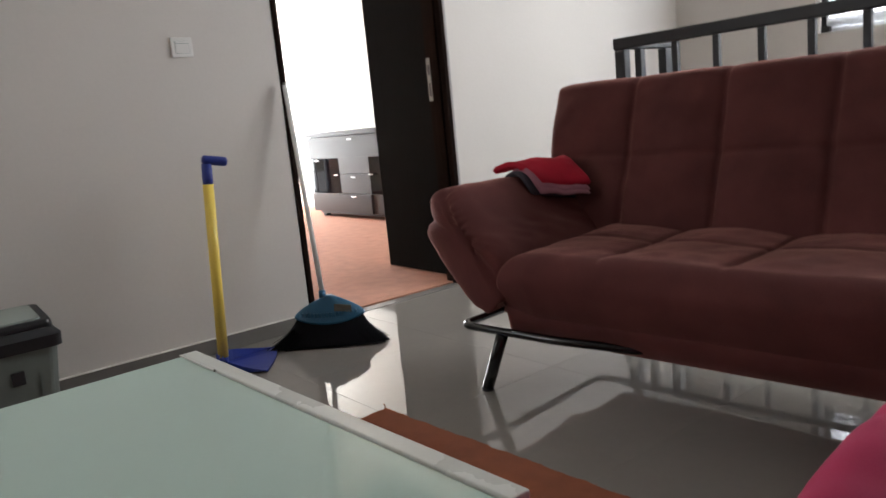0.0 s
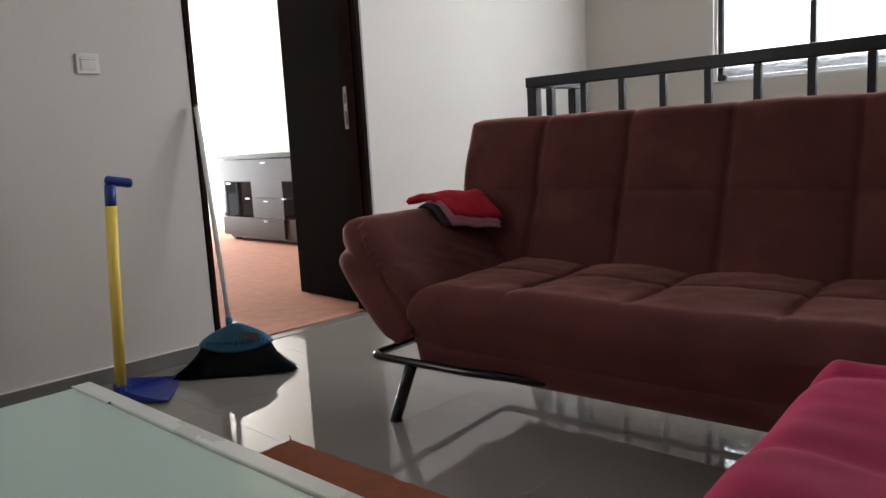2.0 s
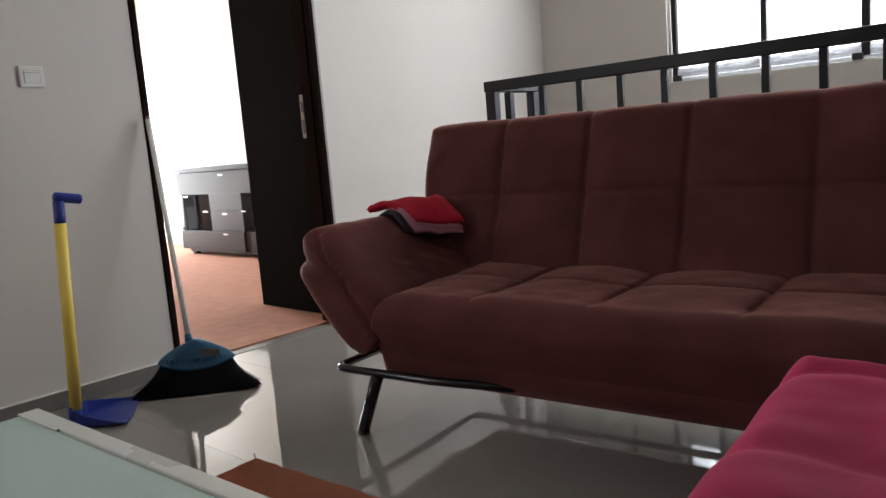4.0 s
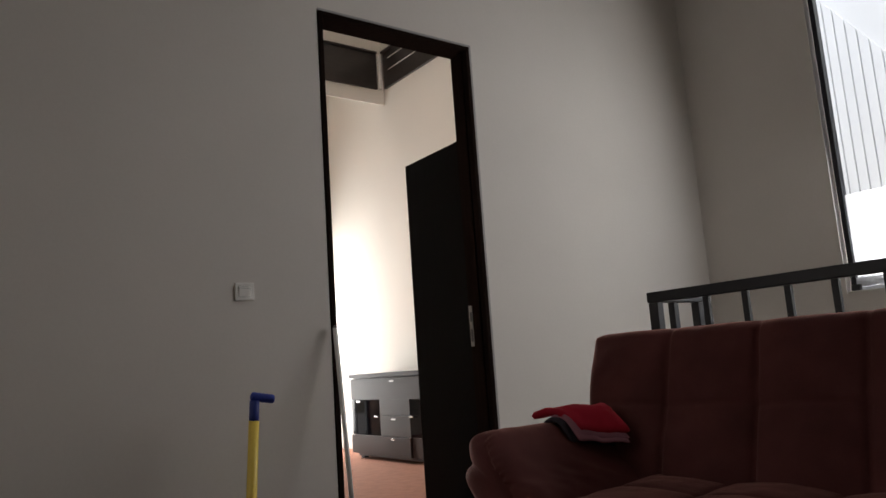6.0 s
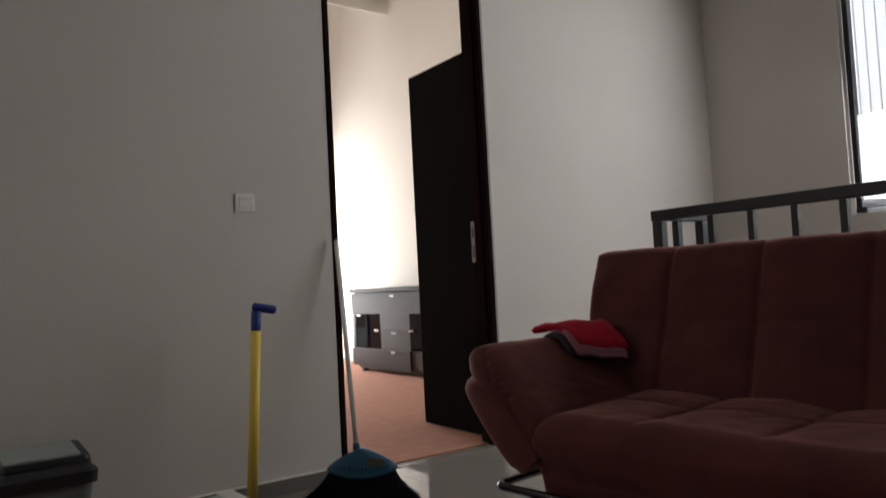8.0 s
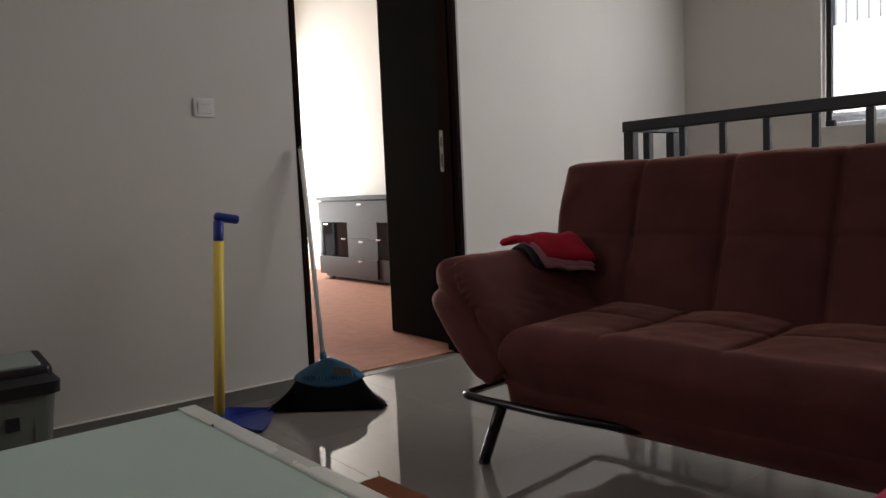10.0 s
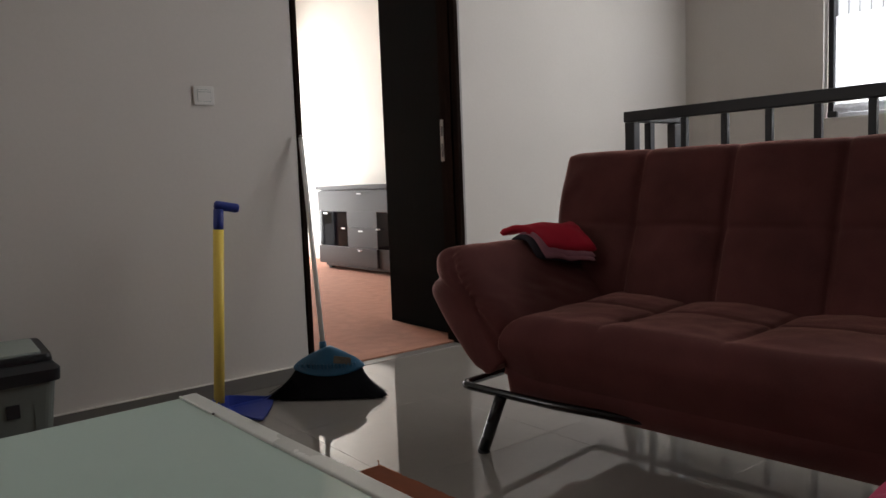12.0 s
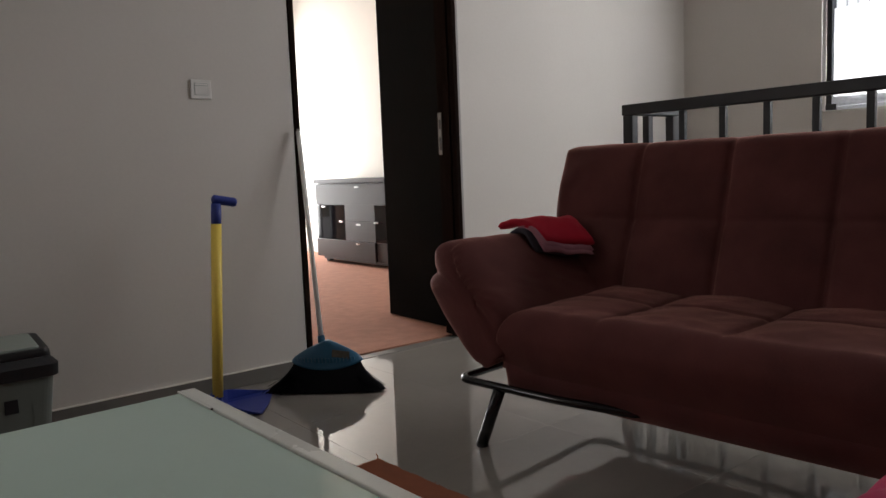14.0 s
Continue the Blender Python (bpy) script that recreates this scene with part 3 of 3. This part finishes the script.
        part(name, b, SOFA, th, smooth=True)

    arm(-0.008, 1, "armrest")
    arm(L - 0.05, -1, "armrest")
    fr = bmesh.new()
    loop = bend([(0.66, 0.034, 0.205), (0.34, -0.010, 0.205), (-0.025, -0.015, 0.205), (-0.025, 0.72, 0.205), (L - 0.02, 0.72, 0.205), (L - 0.02, -0.015, 0.205), (1.55, -0.010, 0.205), (1.25, 0.034, 0.205), (0.65, 0.034, 0.205)], 0.045)
    tube(fr, loop, 0.0125, 12)
    part("base_frame", fr, TUBE, th, smooth=True)
    for u, v, du, dv in ((0.140, -0.012, -0.088, 0.01), (L - 0.18, -0.012, 0.088, 0.01), (0.14, 0.72, -0.085, 0.03), (L - 0.18, 0.72, 0.085, 0.03)):
        b = bmesh.new()
        tube(b, [(u, v, 0.197), (u + du, v + dv, 0.008)], 0.0185, 16)
        leg = part("leg", b, TUBE, th, smooth=True)
        b = bmesh.new()
        tube(b, [(u + du, v + dv, 0.012), (u + du, v + dv, 0.0)], 0.0195, 16)
        part("foot_cap", b, BINDARK, leg)
    return tagged(th, "brown microfibre sofa bed with tufted back, on black tube legs", "sofa")


sofa()


def folded_cloths():
    th = empty("folded_cloth", pose(-0.05, -1.15, 0, 0, 0, -84.4))

    def sheet(name, material, le, fr, ri, ba, thick, label):
        n, q = 34, 30
        bm = bmesh.new()
        le, fr, ri, ba = Vector(le), Vector(fr), Vector(ri), Vector(ba)

        def pt(i, j, side):
            s, t = i / n, j / q
            p = le * (1 - s) * (1 - t) + fr * s * (1 - t) + ri * s * t + ba * (1 - s) * t
            p += Vector((0.004 * math.sin(7 * t + thick * 90), 0.004 * math.sin(6 * s), 0))
            p.z += 0.034 * math.sin(math.pi * s) * (1 - 0.6 * t) + 0.008 * math.sin(math.pi * s) * math.sin(math.pi * t) + 0.006 * noise.noise(p * 16) + 0.004 * noise.noise(p * 38)
            e = min(s, 1 - s, t, 1 - t)
            e = 1 if e > 0.035 else math.sqrt(max(0, 1 - (1 - e / 0.035) ** 2))
            return p + Vector((0, 0, side * thick / 2 * e))
        top = [[bm.verts.new(pt(i, j, 1)) for j in range(q + 1)] for i in range(n + 1)]
        bot = [[top[i][j] if i in (0, n) or j in (0, q) else bm.verts.new(pt(i, j, -1)) for j in range(q + 1)] for i in range(n + 1)]
        for i in range(n):
            for j in range(q):
                bm.faces.new((top[i][j], top[i + 1][j], top[i + 1][j + 1], top[i][j + 1]))
                f = (bot[i][j + 1], bot[i + 1][j + 1], bot[i + 1][j], bot[i][j])
                try:
                    bm.faces.new(f)
                except ValueError:
                    pass
        part(name, bm, material, th, label, smooth=True)

    sheet("grey_layer", GREYCLOTH, (-0.085, 0.310, 0.630), (0.012, 0.325, 0.573), (0.10, 0.46, 0.548), (0.0, 0.52, 0.61), 0.016, "dark grey cloth")
    sheet("mauve_layer", MAUVE, (-0.065, 0.328, 0.636), (0.040, 0.342, 0.572), (0.146, 0.482, 0.552), (0.01, 0.53, 0.62), 0.012, "mauve cloth")
    sheet("mauve_layer", MAUVE, (-0.070, 0.330, 0.646), (0.036, 0.346, 0.584), (0.143, 0.486, 0.567), (0.015, 0.53, 0.632), 0.014, "mauve cloth")
    sheet("red_layer", RED, (-0.140, 0.308, 0.652), (0.040, 0.360, 0.606), (0.142, 0.495, 0.590), (0.0, 0.540, 0.672), 0.024, "bright red cloth")
    return tagged(th, "folded red and mauve cloths lying on the sofa arm", "cloth")


folded_cloths()


# ---- low table, rug and pink ottoman ----
def table():
    th = empty("coffee_table", pose(-1.040, -1.482, 0, 0, 0, 2.2))
    # local: x to the right edge, y towards the door
    z = 0.45
    g = boxes((-1.0, -0.014, -0.865, 0.0, z - 0.012, z - 0.001), bevel=0.002)
    part("glass_top", g, FROST, th, "frosted pale green glass top")
    part("side_rail", boxes((-0.013, 0.017, -0.868, 0.004, z - 0.034, z + 0.0025), bevel=0.0025), TABLELAC, th)
    part("rail_end", boxes((-0.0175, -0.0133, -0.1485, 0.004, z - 0.0005, z + 0.0028), bevel=0.001), TABLELAC, th)
    part("side_rail", boxes((-1.028, -1.001, -0.868, 0.004, z - 0.034, z + 0.003), bevel=0.003), TABLELAC, th)
    part("apron", boxes((-0.98, -0.01, -0.05, -0.03, z - 0.06, z - 0.0125), bevel=0.002), TABLELAC, th)
    part("apron", boxes((-0.98, -0.01, -0.84, -0.82, z - 0.06, z - 0.0125), bevel=0.002), TABLELAC, th)
    for y0, y1, x0 in ((-0.152, -0.1488, -0.0165),):
        part("chip", boxes((x0, x0 + 0.003, y0, y1, z - 0.0005, z + 0.0030)), CHIP, th, "worn mark on the rail")
    for x in (-0.03, -0.995):
        for y in (-0.075, -0.835):
            part("leg", boxes((x - 0.02, x + 0.02, y, y + 0.04, 0.012, z - 0.061), bevel=0.003), TABLELAC, th)
    part("under_shelf", boxes((-0.98, -0.06, -0.80, -0.09, 0.16, 0.176), bevel=0.003), TABLELAC, th)
    return tagged(th, "low table with a frosted glass top and off-white rails", "table")


table()


def rug():
    th = empty("rug", pose(-0.355, -1.08, 0.0, 0, 0, 3.0))
    bm = bmesh.new()
    n = 60
    rnd = random.Random(4)
    out = [(-1.55 + 1.55 * i / n, rnd.uniform(-0.004, 0.003)) for i in range(n + 1)] + [(rnd.uniform(-0.004, 0.003), -1.35 * i / n) for i in range(1, n + 1)] + [(-1.55, -1.35)]
    loft(bm, [[(x, y, 0.001) for x, y in out], [(x, y, 0.010) for x, y in out]])
    part("rug_body", bm, RUG, th)
    fr = bmesh.new()
    for i in range(150):
        if i < 60:
            p = Vector((rnd.uniform(-0.6, 0), 0, 0.006))
            d = Vector((rnd.uniform(-0.4, 0.4), 1, rnd.uniform(-0.3, 0.5)))
        else:
            p = Vector((0, rnd.uniform(-0.9, 0), 0.006))
            d = Vector((1, rnd.uniform(-0.4, 0.4), rnd.uniform(-0.3, 0.5)))
        q = p + d * rnd.uniform(0.002, 0.007)
        tube(fr, [p - d * 0.003, q], 0.0008, 4)
    tube(fr, [(-0.005, -0.003, 0.008), (0.002, 0.004, 0.014), (-0.001, 0.006, 0.022)], 0.0016, 5)
    tagged(part("frayed_edge", fr, RUG, th), kind="stuff")
    return tagged(th, "rust-brown rug with a frayed corner under the table", "rug")


rug()


def ottoman():
    th = empty("ottoman", pose(-1.141, -3.383, 0, 0, 0, 6.5))
    top = padded(0.775, 0.745, 0.20, [0.175, 0.435, 0.69], [0.12, 0.365, 0.61], pose(0.0, 0.0, 0.449), 120, 110, r=0.062, groove=0.004, gw=0.030, puff=0.007, rough=0.012, corner=0.06)
    for v in top.verts:
        # stuffed sides bow outwards
        v.co.y += 0.012 * math.sin(math.pi * min(max(v.co.x / 0.775, 0), 1)) * (v.co.y / 0.3725 - 1)
    part("cushion", top, PINK, th, smooth=True)
    part("base", boxes((0.03, 0.745, 0.03, 0.715, 0.05, 0.40), bevel=0.03), PINK, th)
    for x in (0.1, 0.67):
        for y in (0.1, 0.64):
            part("foot", boxes((x - 0.025, x + 0.025, y - 0.025, y + 0.025, 0.0, 0.049), bevel=0.004), BINDARK, th)
    return tagged(th, "bright pink fleece-covered stool with sewn squares", "stool")


ottoman()


# ---- broom, dustpan, bin, switch ----
def broom():
    th = empty("broom", pose(-0.099, -0.324, 0, 0, 0, -42.2))
    # local x along the head
    W0, W1 = 0.135, 0.238
    b = bmesh.new()
    rings = []
    n = 30
    for k in range(9):
        s = k / 8
        w = W0 + (W1 - W0) * s ** 1.5
        z = 0.108 - 0.101 * s
        d = 0.026 + 0.020 * s
        off = 0.05 * (1 - s)
        ring = []
        for i in range(2 * n):
            a = math.tau * i / (2 * n)
            x = w * math.copysign(abs(math.cos(a)) ** 0.55, math.cos(a))
            y = d * math.copysign(abs(math.sin(a)) ** 0.8, math.sin(a)) + off
            ring.append((x, y, max(0.004, z + 0.006 * (1 - s) * (x / w) ** 2 + (0.004 * noise.noise(Vector((x * 60, y * 40, 1))) if s > 0.9 else 0))))
        rings.append(ring)
    part("bristle_core", loft(b, rings), BRISTLE, th, smooth=True)
    rnd = random.Random(8)
    f = bmesh.new()
    for i in range(420):
        s0 = rnd.uniform(-1, 1)
        side = rnd.choice((-1, 1))
        y0, y1 = 0.05 + side * 0.024, side * rnd.uniform(0.03, 0.05)
        x1 = s0 * W1 * rnd.uniform(0.98, 1.05)
        p0 = Vector((s0 * W0 * 0.97, y0, 0.096 - 0.01 * s0 * s0))
        p1 = Vector((s0 * (W0 + 0.40 * (W1 - W0)), (y0 + y1) / 2 + side * 0.004, 0.05))
        p2 = Vector((x1, y1, rnd.uniform(0.002, 0.012)))
        tube(f, [p0, p1, p2], 0.0011, 3)
    tagged(part("bristles", f, BRISTLE, th), kind="stuff")
    c = bmesh.new()
    rings = []
    for k in range(12):
        s = k / 11
        hz = 0.106 + 0.086 * s
        w = 0.134 * max(0.0, 1 - s ** 1.5) + 0.012
        d = 0.047 * (1 - 0.62 * s)
        ring = []
        for i in range(40):
            a = math.tau * i / 40
            x = w * math.copysign(abs(math.cos(a)) ** 0.7, math.cos(a))
            ring.append((x, 0.05 + 0.014 * s + d * math.sin(a), hz - (1 - s) * (0.022 - 0.030 * (x / w) ** 2)))
        rings.append(ring)
    cap = part("head_cap", loft(c, rings), CYAN, th, smooth=True)
    part("sticker", boxes((0.005, 0.075, 0.0225, 0.0245, 0.135, 0.165), m=pose(0, -0.0005, 0.0, 0, 8, 0)), PAPER, cap, "worn paper sticker")
    for i in range(17):
        x = -0.115 + 0.23 * i / 16
        part("rib", boxes((x - 0.002, x + 0.002, 0.0085, 0.0150, 0.112 + 0.016 * (x / 0.14) ** 2, 0.130 + 0.010 * (x / 0.14) ** 2)), CYAN, cap)
    # the handle leans to the door frame
    inv = th.matrix_world.inverted()
    top, low = inv @ Vector((0.000, -0.030, 1.045)), inv @ Vector((-0.068, -0.252, 0.185))
    d = (top - low).normalized()
    s = bmesh.new()
    tube(s, [low - d * 0.01, low + d * 0.025], 0.0145, 14)
    part("socket", s, CYAN, th, smooth=True)
    h = bmesh.new()
    tube(h, [low + d * 0.025, top], 0.0100, 14)
    handle = part("handle", h, POLE, th, "pale metal handle", smooth=True)
    e = bmesh.new()
    tube(e, [top, top + d * 0.012], 0.0108, 14, [0.0108, 0.006])
    part("end_cap", e, SKIRT, handle)
    return tagged(th, "broom with teal head and black bristles leaning on the door frame", "broom")


broom()


def dustpan():
    th = empty("dustpan", pose(-0.500, -0.235, 0.002, 0, 0, 56))
    # local -y is the way the pan opens
    pan = bmesh.new()
    n = 12
    rings = []
    for k in range(n + 1):
        s = k / n
        w = 0.05 + 0.10 * s ** 0.6
        h = 0.046 * (1 - s) ** 1.3 + 0.010
        inner = [(f, 0.0045 + 0.006 * abs(f) ** 6) for f in (0.96, 0.7, 0.35, 0, -0.35, -0.7, -0.96)]
        cross = [(-1, h), (-0.985, 0.006), (-0.9, 0.001), (-0.5, 0.0), (0, 0), (0.5, 0.0), (0.9, 0.001), (0.985, 0.006), (1, h), (0.975, h)] + inner + [(-0.975, h)]
        rings.append([(0.035 * s + f * w, -0.165 * s - 0.010 * s * (1 - f * f), z) for f, z in cross])
    part("pan", loft(pan, rings), BLUE, th)
    part("back_wall", boxes((-0.05, 0.05, 0.0005, 0.005, 0.0, 0.056), bevel=0.002), BLUE, th)
    sock = bmesh.new()
    tube(sock, [(0, 0.012, 0.002), (0, 0.012, 0.06)], 0.0215, 14)
    part("socket", sock, BLUE, th, smooth=True)
    inv = th.matrix_world.inverted()
    a, b = inv @ Vector((-0.507, -0.235, 0.05)), inv @ Vector((-0.466, -0.235, 0.695))
    t = bmesh.new()
    tube(t, [a, b], 0.0195, 20)
    part("handle", t, YELLOW, th, "yellow plastic tube", smooth=True)
    d = (b - a).normalized()
    c = b + d * 0.088
    e = inv @ Vector((-0.386, -0.245, 0.768))
    g = bmesh.new()
    tube(g, [b, b + d * 0.02, b + d * 0.075], 0.02, 16, [0.0185, 0.019, 0.0185])
    grip = part("grip", g, BLUE, th, "blue angled grip", smooth=True)
    g = bmesh.new()
    back = c - (e - c).normalized() * 0.016
    pts = [back, back + (e - back) * 0.06] + [back + (e - back) * (0.1 + 0.8 * i / 10) for i in range(11)] + [back + (e - back) * 0.96, e]
    tube(g, pts, 0.0165, 16, [0.008, 0.0165] + [0.0165 + (0.0012 if i % 2 else 0) for i in range(11)] + [0.0150, 0.006])
    part("cross_handle", g, BLUE, grip, smooth=True)
    return tagged(th, "blue dustpan with a long upright yellow handle", "dustpan")


dustpan()


def bin_():
    th = empty("waste_bin", pose(-1.192, -0.185, 0, 0, 0, 0))
    b = bmesh.new()
    loft(b, [[(x, y, z) for x, y in rounded(0.225 + 0.055 * s, 0.20 + 0.05 * s, 0.03)] for z, s in ((0.0, 0), (0.005, 0.05), (0.15, 0.5), (0.27, 0.95))])
    body = part("body", b, BINBODY, th, smooth=False)
    part("label_plate", boxes((-0.010, 0.028, -0.1265, -0.1205, 0.160, 0.203), bevel=0.001, m=pose(0, 0.006, 0, 0, 0, 0)), BINDARK, body, "small black square")
    part("seam", boxes((0.068, 0.070, -0.1165, -0.108, 0.02, 0.255)), BINBODY, body)
    r = bmesh.new()
    loft(r, [[(x, y, z) for x, y in rounded(w, w - 0.03, 0.03)] for z, w in ((0.262, 0.286), (0.262, 0.300), (0.300, 0.304), (0.306, 0.292), (0.318, 0.270), (0.323, 0.262))])
    part("rim", r, BINDARK, th)
    clip = part("clip", boxes((0.148, 0.160, -0.05, 0.03, 0.250, 0.285), bevel=0.004), BINDARK, th)
    # the lid slopes down to the front, with a broad flap let into it
    l = bmesh.new()
    loft(l, [[(x + 0.006, y, z + (0.09 * (y + 0.113) + 0.012) * k) for x, y in rounded(w, d, 0.02)] for z, w, d, k in ((0.324, 0.256, 0.226, 0), (0.326, 0.254, 0.224, 0.9), (0.333, 0.248, 0.218, 1), (0.335, 0.240, 0.210, 1))])
    lid = part("lid", l, BINDARK, th)
    t = bmesh.new()
    loft(t, [[(x - 0.004, y - 0.003, z + 0.09 * (y + 0.113) + 0.012) for x, y in rounded(w, d, 0.015)] for z, w, d in ((0.3345, 0.218, 0.186), (0.3395, 0.216, 0.184), (0.341, 0.211, 0.179))])
    part("flap", t, BINLID, lid, "sage grey swing flap")
    return tagged(th, "grey-green waste bin with a black rim and swing lid", "bin")


bin_()


def switch():
    th = empty("light_switch", pose(-0.398, -0.001, 1.210))
    part("plate", boxes((-0.041, 0.041, -0.006, 0.001, -0.037, 0.037), bevel=0.0025), SWITCH, th)
    part("shadow_line", boxes((-0.027, 0.027, -0.0063, -0.0058, -0.023, 0.023)), BINLID, th)
    part("rocker", boxes((-0.026, 0.026, -0.0085, -0.0062, -0.022, 0.022), bevel=0.001, m=pose(0, 0, 0, 2, 0, 0)), SWITCH, th)
    part("seam", boxes((-0.026, 0.026, -0.0092, -0.0084, 0.013, 0.0145)), BINLID, th)
    return tagged(th, "square white light switch on the wall", "light switch")


switch()


# ---- sideboard in the next room ----
def sideboard():
    x0 = 2.15
    th = empty("sideboard", pose(x0, 3.745, 0.003))
    # local: x into the cabinet, -y along its front
    L = 1.66
    part("carcass", boxes((0.02, 0.405, -L, 0, 0.055, 0.775), bevel=0.003), CABWOOD, th)
    part("top", boxes((-0.012, 0.41, -L - 0.012, 0.012, 0.785, 0.822), bevel=0.003), CABWOOD, th)
    part("top_shadow_gap", boxes((0.03, 0.4, -L + 0.01, -0.01, 0.7755, 0.7845)), BINDARK, th)
    part("plinth", boxes((0.04, 0.39, -L + 0.04, -0.04, 0.03, 0.0545)), BINDARK, th)
    for y in (-0.1, -L + 0.1):
        for x in (0.07, 0.35):
            part("foot", boxes((x - 0.025, x + 0.025, y - 0.03, y + 0.03, 0.0, 0.0295), bevel=0.003), BINDARK, th)

    def handle(parent, y, z):
        b = boxes((-0.022, -0.014, y - 0.035, y + 0.035, z - 0.007, z + 0.007), (-0.0145, -0.0005, y - 0.006, y + 0.006, z - 0.005, z + 0.005), bevel=0.002)
        part("handle", b, STEEL, parent, "short chrome handle")

    def front(name, y0, y1, z0, z1, material, proud=0.0, hs=()):
        f = part(name, boxes((-proud, 0.0185, y1 + 0.002, y0 - 0.002, z0 + 0.002, z1 - 0.002), bevel=0.0015), material, th)
        for hy, hz in hs:
            handle(f, hy, hz)

    a, b2 = -0.540, -1.055
    tee = part("front_panel", boxes((0.0, 0.0185, -L + 0.002, -0.002, 0.577, 0.773), (0.0, 0.0185, b2 + 0.002, a - 0.002, 0.427, 0.5765)), CABWOOD, th)
    handle(tee, -0.80, 0.742)
    front("drawer_front", a, b2, 0.237, 0.425, CABWOOD, 0.0, ((-0.80, 0.395),))
    front("glass_door", 0, a, 0.237, 0.575, BLACKGLASS, -0.002, ((-0.49, 0.415), (-0.17, 0.555)))
    front("glass_door", b2, -L, 0.237, 0.575, BLACKGLASS, -0.002, ((-1.10, 0.42),))
    front("drawer_front", 0, b2, 0.06, 0.237, CABWOOD, 0.012, ())
    front("drawer_front", b2, -L, 0.06, 0.237, CABWOOD, -0.008, ())
    last = [c for c in th.children if c.name.startswith("drawer_front")]
    b = boxes((-0.034, -0.026, -0.835, -0.765, 0.208, 0.222), (-0.0265, -0.0125, -0.806, -0.794, 0.210, 0.220), bevel=0.002)
    part("handle", b, STEEL, last[-2], "short chrome handle")
    return tagged(th, "grey-brown sideboard with dark glass doors and chrome handles", "sideboard")


sideboard()


# ---- floor tiles ----
def tile_mesh(w, d):
    bm = boxes((0.0003, w - 0.0003, 0.0003, d - 0.0003, -0.009, 0.0), bevel=0.0002)
    me = bpy.data.meshes.new("tile")
    bm.to_mesh(me)
    bm.free()
    me.materials.append(TILE)
    return me


TS, TX, TY = 0.6, -0.37, -0.62
cache = {}
for i in range(-12, 7):
    for j in range(-14, 3):
        x0, x1 = max(TX + i * TS, X0), min(TX + (i + 1) * TS, X1)
        y0, y1 = max(TY + j * TS, Y0), min(TY + (j + 1) * TS, 0.0)
        if x1 - x0 < 0.02 or y1 - y0 < 0.02:
            continue
        if y1 <= SY + 0.001 or y0 < SY:
            if x0 >= SX - 0.001 and y1 <= SY + 0.001:
                continue
            if x0 >= SX - 0.001:
                y0 = SY
            elif x1 > SX and y1 <= SY + 0.001:
                x1 = SX
            elif x1 > SX:
                x1 = SX
        key = (round(x1 - x0, 4), round(y1 - y0, 4))
        if key[0] < 0.02 or key[1] < 0.02:
            continue
        if key not in cache:
            cache[key] = tile_mesh(*key)
        t = new("tile", cache[key])
        t.parent = floor
        t.location = (x0, y0, 0)
sill = part("door_sill", boxes((0.025, DW - 0.025, 0.001, 0.071, -0.009, 0.002), bevel=0.001), SKIRT)
tagged(sill, "grey stone door sill at the carpet edge", "sill", kind="structure")
